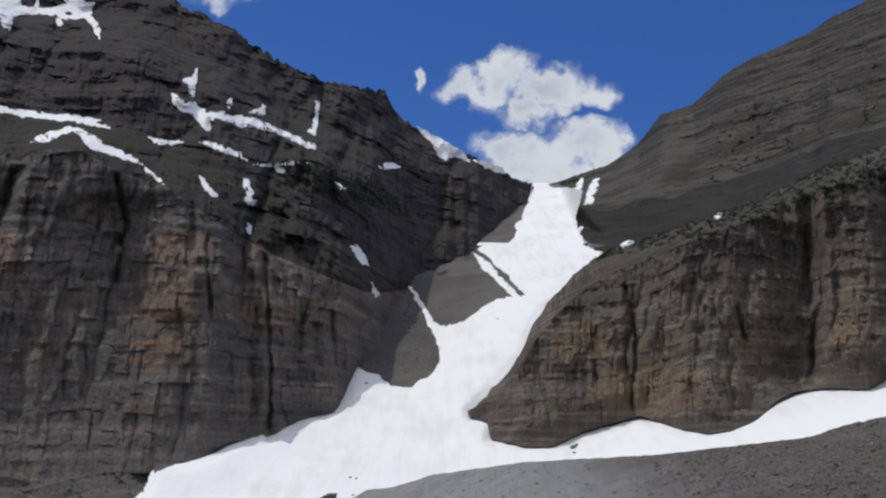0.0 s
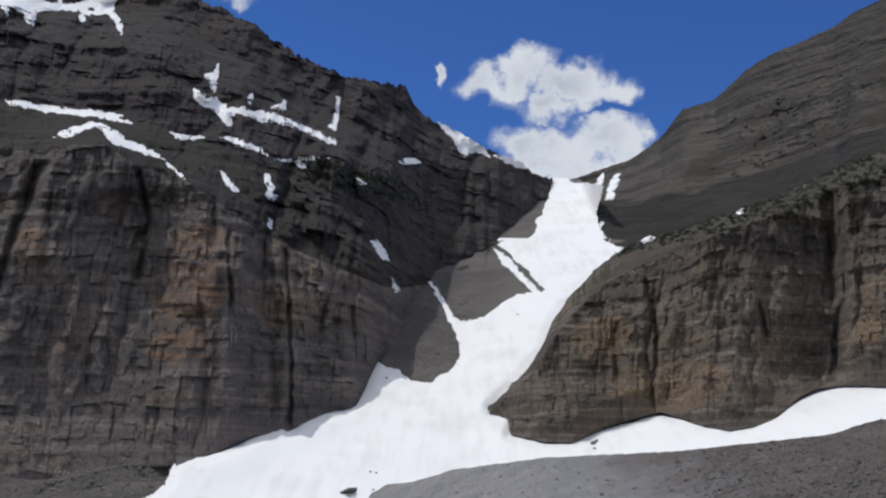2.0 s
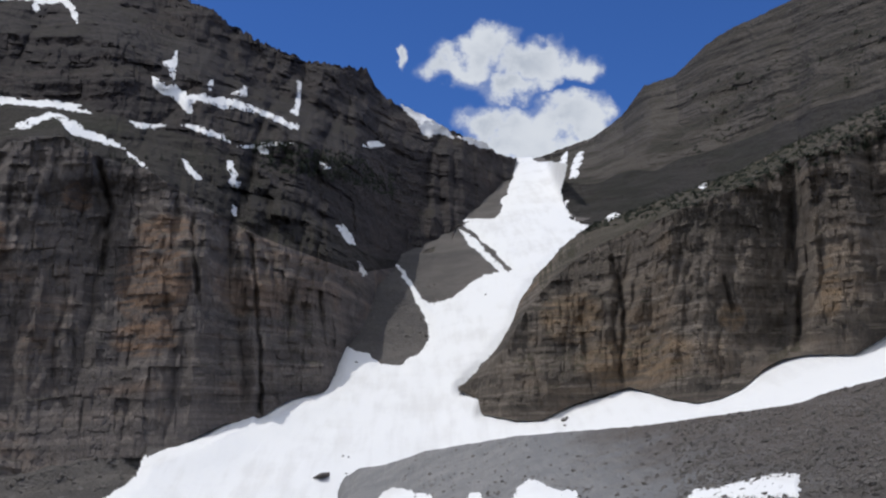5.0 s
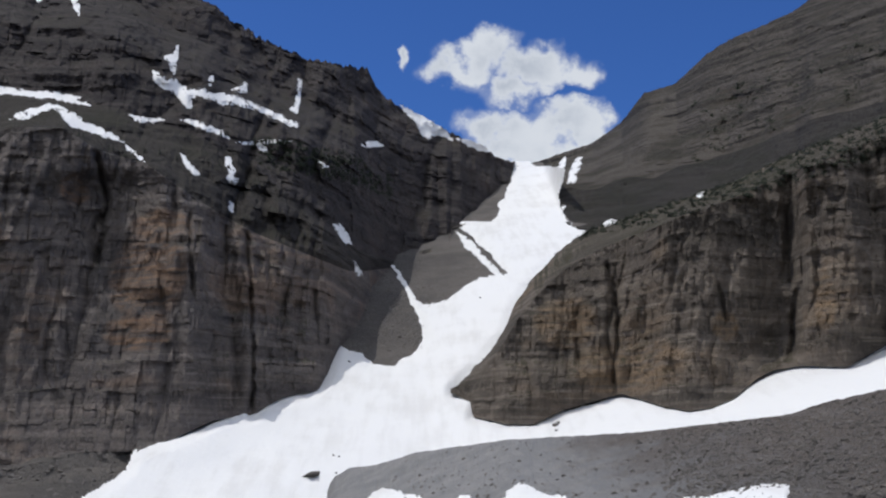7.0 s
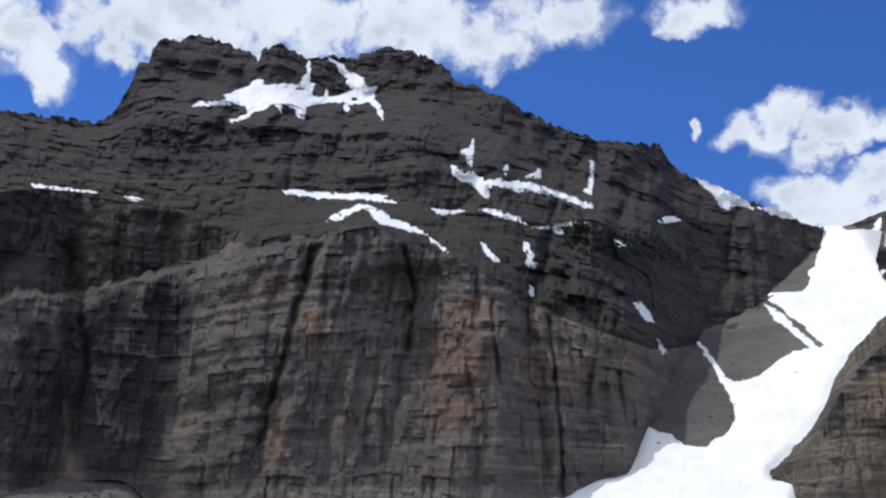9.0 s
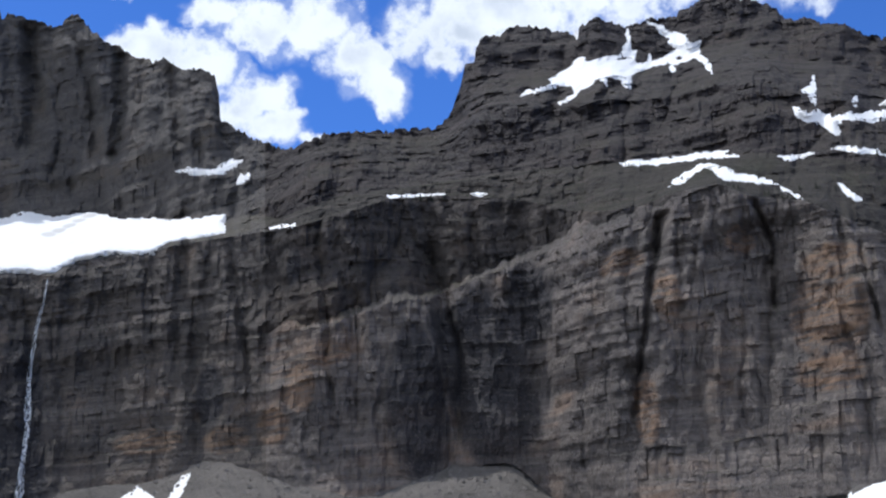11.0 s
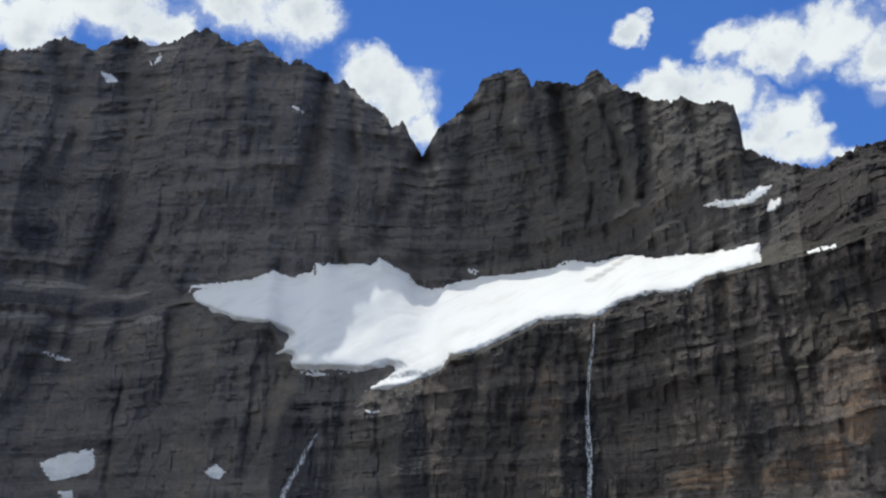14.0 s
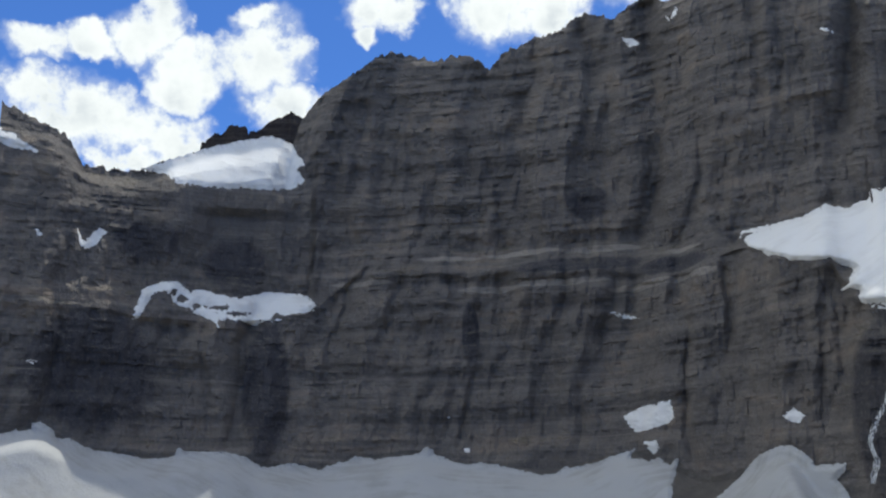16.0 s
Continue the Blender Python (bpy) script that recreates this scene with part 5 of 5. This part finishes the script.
snow("snow_patch", west, [(120.63, 19.93), (118.97, 19.85), (118.11, 19.59), (116.83, 18.83), (118.05, 18.92), (118.90, 19.12), (120.55, 19.24)],
     1.2, "snow strip on the shoulder crest", "snow patch", group="snow patches", bite=0.05)
snow("snow_patch", west, [(85.79, 11.14), (84.83, 10.95), (84.09, 10.74), (85.14, 10.79)],
     0.8, "thin snow strip on the headwall", "snow patch", group="snow patches", bite=0.05)
snow("snow_patch", west, [(116.59, 8.37), (116.10, 8.30), (116.25, 8.16)],
     0.8, "tiny snow patch on the dark rock", "snow patch", group="snow patches", bite=0.05)
snow("snow_patch", west, [(73.49, 24.81), (73.16, 24.79), (72.72, 24.49), (73.17, 24.55)],
     0.8, "tiny snow patch high on the headwall", "snow patch", group="snow patches", bite=0.05)
snow("snow_patch", west, [(81.79, 26.56), (81.33, 26.29), (80.97, 26.68), (81.08, 26.98), (81.49, 26.22)],
     0.8, "tiny snow patch in the crest gully", "snow patch", group="snow patches", bite=0.05)
snow("snow_patch", west, [(84.28, 25.60), (83.79, 25.62), (83.27, 25.22), (83.92, 25.16)],
     0.8, "tiny snow patch near the crest", "snow patch", group="snow patches", bite=0.05)
snow("snow_patch", west, [(69.00, 8.55), (68.57, 8.66), (68.08, 8.56), (68.48, 8.45)],
     0.8, "tiny snow patch under the hanging snowfield", "snow patch", group="snow patches", bite=0.03)
snow("snow_patch", west, [(26.73, 25.75), (26.50, 25.74), (26.52, 25.47), (26.60, 25.23), (26.71, 25.43)],
     0.8, "tiny snow streak in a summit notch", "snow patch", group="snow patches", bite=0.03)
snow("snow_patch", west, [(116.66, 14.86), (116.84, 14.99), (116.56, 14.92), (116.37, 14.71), (116.59, 14.69)],
     0.8, "tiny snow patch on the shoulder wall", "snow patch", group="snow patches", bite=0.03)
snow("snow_patch", west, [(94.53, 5.73), (94.77, 5.76), (94.65, 5.61)],
     0.8, "tiny snow patch low on the headwall", "snow patch", group="snow patches", bite=0.03)
snow("snow_patch", west, [(93.88, 4.03), (93.52, 4.05), (93.55, 3.79), (93.83, 3.76)],
     0.8, "tiny snow patch above the foot snow", "snow patch", group="snow patches", bite=0.03)
# these two take the greyed snow, which paints the headwall's shade on them
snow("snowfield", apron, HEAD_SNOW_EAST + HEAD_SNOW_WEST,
     2.5, "shaded snowfield along the foot of the headwall", "snow patch", group="snow patches", calm=0.25, ragged=0.5, mat=SHADE_SNOW, bite=0.06)
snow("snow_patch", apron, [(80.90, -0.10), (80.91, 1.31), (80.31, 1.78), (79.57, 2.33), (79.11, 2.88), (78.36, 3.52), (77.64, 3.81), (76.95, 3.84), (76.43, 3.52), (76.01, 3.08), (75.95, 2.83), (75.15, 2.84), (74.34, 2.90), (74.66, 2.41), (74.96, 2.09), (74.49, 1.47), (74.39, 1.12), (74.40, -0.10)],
     2.5, "partly sunlit snow tongue beside the cliff", "snow patch", group="snow patches", calm=0.25, ragged=0.5, mat=SHADE_SNOW, bite=0.06)
snow("snow_patch", moraine, [(3.38, -2.46), (2.79, -1.65), (2.32, -1.42), (1.60, -1.57), (0.25, -1.90), (0.10, -2.48)],
     1.7, "snow remnant at the foot of the moraine", "snow patch", group="snow patches", bite=0.05)
snow("snow_patch", moraine, [(-1.39, -2.48), (-1.84, -1.78), (-2.35, -1.84), (-2.52, -2.48)],
     1.7, "snow remnant at the foot of the moraine", "snow patch", group="snow patches", bite=0.05)
snow("snow_patch", moraine, [(-3.92, -2.48), (-4.32, -1.56), (-4.93, -1.18), (-5.58, -1.38), (-6.22, -1.76), (-7.35, -1.82), (-7.63, -2.48)],
     1.7, "snow remnant at the foot of the moraine", "snow patch", group="snow patches", bite=0.05)
snow("snow_patch", moraine, [(-12.85, -2.46), (-13.45, -1.89), (-14.87, -1.79), (-16.01, -1.53), (-17.27, -1.25), (-18.67, -1.22), (-18.70, -2.41)],
     1.7, "snow remnant at the foot of the moraine", "snow patch", group="snow patches", bite=0.05)

# ---- more of the place ----
# the jagged crest behind the snowy saddle
crest_el = jagged(along(CREST), 0.25, 29, 2.6)
crest = Sheet(
    (lambda b: crest_el(b) - 1.6, lambda b, e: b * 0 + 1238, 0.6),
    (crest_el, lambda b, e: b * 0 + 1250, 0.6),
)
thing = empty("rock_crest", "dark jagged rock crest behind the saddle snow", "ridge")
# the darkened rock makes the sunlit crest look shaded
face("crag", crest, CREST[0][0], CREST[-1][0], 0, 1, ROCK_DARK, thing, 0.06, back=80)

rubble = snow("rubble_mound", valley, MOUND, 10.0, "low grey rubble mound melting out of the snow", "rubble", 0.06, 0.04, mat=SCREE, ragged=0.1, bite=0.05)


def water_material():
    m, t, s = material("falling_water")
    s.inputs["Base Color"].default_value = (0.75, 0.78, 0.82, 1)
    s.inputs["Roughness"].default_value = 0.5
    veil = t.nodes.new("ShaderNodeBsdfTransparent")
    threads = noise_node(t, place(t, (0.8, 0.8, 0.035)), 1.0, 4.0, 0.55)
    m_out = t.nodes["Material Output"]
    both = wire(t, "ShaderNodeMixShader", i0=math_node(t, "MULTIPLY", ramp_node(t, threads, 0.3, 0.72), 0.75), i1=veil.outputs[0], i2=s.outputs[0])
    t.links.new(both.outputs[0], m_out.inputs[0])
    return m


WATER = water_material()


def waterfall(line, widths, label):
    """A veil of water down a cliff, parted into three strands."""
    p = np.array(line)[::-1]
    n = 160
    k = np.linspace(0, 1, n)
    at = np.linspace(0, 1, len(p))
    b0, e0 = np.interp(k, at, p[:, 0]), np.interp(k, at, p[:, 1])
    w = np.interp(1 - k, np.linspace(0, 1, len(widths)), widths)
    thing = empty("waterfall", label, "waterfall")
    for strand, (shift, share) in enumerate(((-0.3, 0.5), (0.1, 0.7), (0.4, 0.35))):
        wander = (fbm(k * 9, k * 0 + strand * 5, 3, 101 + strand) - 0.5) * 1.6
        cross = np.linspace(-0.5, 0.5, 5)
        bb = b0[:, None] + w[:, None] * (shift + wander[:, None] * 0.6 + cross * share)
        ee = np.repeat(e0[:, None], 5, 1)
        r = west.far(bb, ee)
        r = np.minimum(r, np.minimum(np.roll(r, 1, 0), np.roll(r, -1, 0))) - 0.8 + np.abs(cross) * 0.8
        grid_object("strand", spot(bb, ee, r).transpose(1, 0, 2)[::-1], WATER, thing, True)
    return thing


waterfall(FALL_A, (0.1, 0.16, 0.26, 0.34), "tall thin white waterfall down a dark cliff")
waterfall(FALL_B, (0.14, 0.22, 0.24, 0.26), "short white cascade beside the hanging snowfield")


# ---- trees and shrubs ----
def leaf_material(name, dark, light):
    m, t, s = material(name)
    tone = noise_node(t, place(t), 1.7, 4.0)
    tint = t.nodes.new("ShaderNodeObjectInfo").outputs["Random"]
    c = mix_color(t, ramp_node(t, tone, 0.35, 0.65), dark, light)
    c = mix_color(t, math_node(t, "MULTIPLY", tint, 0.5), c, dark)
    t.links.new(c, s.inputs["Base Color"])
    s.inputs["Roughness"].default_value = 0.8
    return m


NEEDLES = leaf_material("fir_needles", (0.012, 0.017, 0.01), (0.03, 0.04, 0.018))
LEAVES = leaf_material("willow_leaves", (0.010, 0.015, 0.005), (0.026, 0.035, 0.010))
BARK = gravel("bark", (0.05, 0.04, 0.03), (0.07, 0.055, 0.045), (0.1, 0.085, 0.07), 4.0)


def mesh_object(name, verts, faces, mat, parent=None):
    me = bpy.data.meshes.new(name)
    me.from_pydata(verts, [], faces)
    me.materials.append(mat)
    ob = new(name, me)
    if parent is not None:
        ob.parent = parent
    return ob


def fir(seed, label):
    """A subalpine fir, one unit high: tapered trunk, drooping uneven boughs in whorls."""
    rnd = random.Random(seed)
    thing = empty("fir_tree", label, "tree")
    tagged(thing, group="firs on the terraces")
    rings = [(0.0, 0.028), (0.4, 0.02), (0.95, 0.004)]
    verts = [(r * math.cos(a * math.pi / 3), r * math.sin(a * math.pi / 3), z) for z, r in rings for a in range(6)]
    faces = [(k * 6 + a, k * 6 + (a + 1) % 6, k * 6 + 6 + (a + 1) % 6, k * 6 + 6 + a) for k in range(2) for a in range(6)]
    mesh_object("trunk", verts, faces, BARK, thing)
    verts, faces = [], []
    for k in range(12):
        z = 0.1 + 0.88 * k / 12
        reach = (0.2 - 0.18 * (k / 12) ** 0.9) * rnd.uniform(0.75, 1.2)
        for a in range(8 if k < 8 else 5):
            if rnd.random() < 0.12:
                continue
            turn = rnd.uniform(0, 2 * math.pi)
            far, drop, wide = reach * rnd.uniform(0.6, 1.15), rnd.uniform(0.03, 0.08), reach * rnd.uniform(0.25, 0.45)
            c, s_ = math.cos(turn), math.sin(turn)
            n = len(verts)
            for d, side, dz in ((0.0, 0.0, 0.05), (far * 0.55, wide, -drop * 0.4), (far, 0.0, -drop), (far * 0.55, -wide, -drop * 0.4), (far * 0.5, 0.0, 0.03)):
                verts.append((c * d - s_ * side, s_ * d + c * side, z + dz))
            faces += [(n, n + 1, n + 4), (n + 1, n + 2, n + 4), (n + 2, n + 3, n + 4), (n + 3, n, n + 4)]
    mesh_object("crown", verts, faces, NEEDLES, thing)
    return thing


KINDS = [fir(k, "small dark green subalpine fir on a rock terrace") for k in range(4)]
rnd = random.Random(5)
first = list(KINDS)
STANDS = [
    (37.42, 17.32, 34.50, 17.35, 10, 3, 6),
    (24.63, 18.24, 23.37, 18.12, 5, 3, 5),
    (19.31, 16.82, 18.52, 16.47, 3, 2.5, 4),
    (17.53, 16.06, 15.91, 15.60, 4, 2.5, 4),
    (9.61, 16.82, 8.71, 16.62, 7, 3, 6),
    (11.55, 17.12, 10.94, 17.00, 3, 3, 5),
    (7.26, 16.65, 4.70, 15.72, 16, 3, 6),
    (9.89, 16.56, 7.41, 16.67, 9, 3, 6),
    (7.06, 15.54, 2.02, 14.73, 34, 3, 7),
    (7.39, 16.13, 3.61, 15.93, 18, 3, 6),
    (15.60, 16.03, 10.46, 15.40, 10, 2, 4),
]


def plant(b, e, high, sheet=west):
    at = spot(np.array([b]), np.array([e]), sheet.far(np.array([b]), np.array([e])))[0]
    m = Matrix.LocRotScale(Vector(at) - Vector((0, 0, 0.3)), Euler((rnd.uniform(-0.06, 0.06), rnd.uniform(-0.06, 0.06), rnd.uniform(0, 6.28))), None)
    wide = rnd.uniform(0.85, 1.3)
    if first:
        ob = first.pop()
        ob.scale = (high * wide, high * wide, high)
        ob.matrix_basis = m @ Matrix.Diagonal((*ob.scale, 1))
    else:
        ob = rnd.choice(KINDS)
        made = copy_thing(ob, m)
        made.scale = (high * wide, high * wide, high)


for b0, e0, b1, e1, count, low, tall in STANDS:
    for k in range(count):
        u = (k + rnd.uniform(0.1, 0.9)) / count
        plant(b0 + (b1 - b0) * u, e0 + (e1 - e0) * u + rnd.uniform(-0.12, 0.08), rnd.uniform(low, tall))


def shrubs(name, sheet, spots, size, label):
    """Low matted shrubs: many small leaves in clumps, as one growth."""
    verts, faces = [], []
    b, e = np.array(spots).T
    for at in spot(b, e, sheet.far(b, e)):
        big = size * rnd.uniform(0.5, 1.4)
        for _ in range(26):
            a, h, d = rnd.uniform(0, 6.28), abs(rnd.gauss(0, 0.35)) * big, abs(rnd.gauss(0, 0.6)) * big
            p = Vector(at) + Vector((math.cos(a) * d, math.sin(a) * d, h))
            u = Vector((rnd.gauss(0, 1), rnd.gauss(0, 1), rnd.gauss(0, 1))).normalized() * big * 0.3
            v = u.orthogonal().normalized() * big * 0.2
            n = len(verts)
            verts += [p - u, p + v, p + u, p - v + Vector((0, 0, big * 0.1))]
            faces.append((n, n + 1, n + 2, n + 3))
    return tagged(mesh_object(name, verts, faces, LEAVES), label, "shrubs", kind="stuff")


def sown(line, spread, count):
    """Random spots round a line of bearings and elevations."""
    p = np.array(line)
    at = np.linspace(0, 1, len(p))
    out = []
    for _ in range(count):
        u = rnd.random()
        out.append((float(np.interp(u, at, p[:, 0])), float(np.interp(u, at, p[:, 1])) + rnd.uniform(-1, 1) * spread))
    return out


def spur_spots(count):
    out = []
    for _ in range(count):
        b = -25 + 16.5 * rnd.random() ** 1.4
        top = float(spur_top_el(np.array([b]))[0])
        out.append((b, top - 0.04 - rnd.random() ** 1.6 * float(np.interp(b, [-25, -9], [2.0, 0.35]))))
    return out


shrubs("shrubs", spur, spur_spots(700), 1.2, "green willow mats along the top of the spur")
shrubs("shrubs", far_slope, sown(SHRUBS_B, 1.6, 120), 2.2, "dark scattered shrubs on the talus mountainside")
shrubs("shrubs", west, sown(SHRUBS_C, 0.8, 260), 1.6, "dark low shrubs on the wooded terrace")


# ---- stones ----
def stone_mesh(seed):
    r = random.Random(seed)
    bm = bmesh.new()
    bmesh.ops.create_icosphere(bm, subdivisions=1, radius=1.0)
    flat = (r.uniform(0.7, 1.2), r.uniform(0.6, 1.0), r.uniform(0.45, 0.8))
    cuts = [Vector((r.gauss(0, 1), r.gauss(0, 1), r.gauss(0, 1))).normalized() for _ in range(5)]
    for v in bm.verts:
        for n in cuts:
            over = v.co.dot(n) - 0.62
            if over > 0:
                v.co -= n * over
        v.co = Vector(v.co[k] * flat[k] for k in range(3)) * r.uniform(0.92, 1.08)
    me = bpy.data.meshes.new("stone")
    bm.to_mesh(me)
    bm.free()
    me.materials.append(STONE)
    return me


STONE = gravel("broken_stone", (0.15, 0.137, 0.124), (0.24, 0.219, 0.198), (0.36, 0.335, 0.305), 3.0)
STONES = [stone_mesh(k) for k in range(8)]


def stone(name, b, e, size, sheet, parent=None):
    at = spot(np.array([b]), np.array([e]), sheet.far(np.array([b]), np.array([e])))[0]
    ob = new(name, rnd.choice(STONES))
    ob.matrix_basis = Matrix.LocRotScale(Vector(at) + Vector((0, 0, size * 0.1)), Euler((rnd.uniform(-0.4, 0.4), rnd.uniform(-0.4, 0.4), rnd.uniform(0, 6.28))), Vector((size, size, size)))
    if parent is not None:
        ob.parent = parent
    return ob


moraine_ob = bpy.data.objects["moraine"]
for k in range(300):
    b = -24.5 + 13.5 * rnd.random() ** 1.25
    top = float(moraine_el(np.array([b]))[0])
    e = top - 0.1 - rnd.random() * (top + 2.2)
    stone("stone", b, e, 0.14 + 0.5 * rnd.random() ** 2.6, moraine, moraine_ob)
for k in range(60):
    b = -12 + 14 * rnd.random()
    top = float(moraine_el(np.array([b]))[0])
    e = top - 0.1 - rnd.random() * max(top + 2.0, 0.5)
    stone("stone", b, e, 0.15 + 0.5 * rnd.random() ** 4, moraine, moraine_ob)


def rubble_field(count, sheet, spots, small, large, seed, label):
    """Stones too many to count, strewn over a slope, as one mesh."""
    r = np.random.default_rng(seed)
    b, e = spots(r, count)
    at = spot(b, e, sheet.far(b, e))
    size = (small + (large - small) * r.random(count) ** 3)[:, None, None]
    shape = np.array([(1, 0, 0), (-1, 0, 0), (0, 1, 0), (0, -1, 0), (0, 0, 0.8), (0, 0, -0.8)])
    v = at[:, None, :] + shape * size * r.uniform(0.6, 1.3, (count, 6, 1)) + r.normal(0, 0.2, (count, 6, 3)) * size
    tri = np.array([(0, 2, 4), (2, 1, 4), (1, 3, 4), (3, 0, 4), (2, 0, 5), (1, 2, 5), (3, 1, 5), (0, 3, 5)])
    faces = (tri[None] + np.arange(count)[:, None, None] * 6).reshape(-1, 3)
    ob = mesh_object("rubble", v.reshape(-1, 3).tolist(), faces.tolist(), STONE)
    return tagged(ob, label, "rubble", kind="stuff")


def over_moraine(r, count):
    b = np.where(r.random(count) < 0.85, -26 + 13.5 * r.random(count) ** 1.2, -26 + 28 * r.random(count))
    top = moraine_el(b)
    return b, top - 0.06 - r.random(count) * np.maximum(top + 2.4, 0.4)


rubble_field(7500, moraine, over_moraine, 0.07, 0.42, 4, "small broken grey stones strewn over the moraine")
rubble_field(700, valley, lambda r, n: (r.uniform(-0.5, 4.2, n), r.uniform(5.8, 10.2, n)), 0.25, 1.1, 5, "broken stones on the scree cones beside the snow")
rubble_field(2600, apron, lambda r, n: (lambda b: (b, base_el(b) - 3.0 * r.random(n) ** 1.5))(r.uniform(16, 62, n)), 0.3, 1.5, 6, "broken stones at the foot of the cliffs")
for b, e, size in BOULDERS:
    boulder = tagged(stone("boulder", b, e, size, valley), "dark grey boulder lying on the snowfield", "boulder", "boulders on the snow")
    r = valley.far(np.array([b]), np.array([e]))
    cover = 3.0 + 8.0 * (fbm(np.radians(b) * r / 42, r / 42, 3, 97) - 0.15)
    boulder.location = Vector(spot(np.array([b]), np.array([e]), r - cover - 0.2 * size)[0])
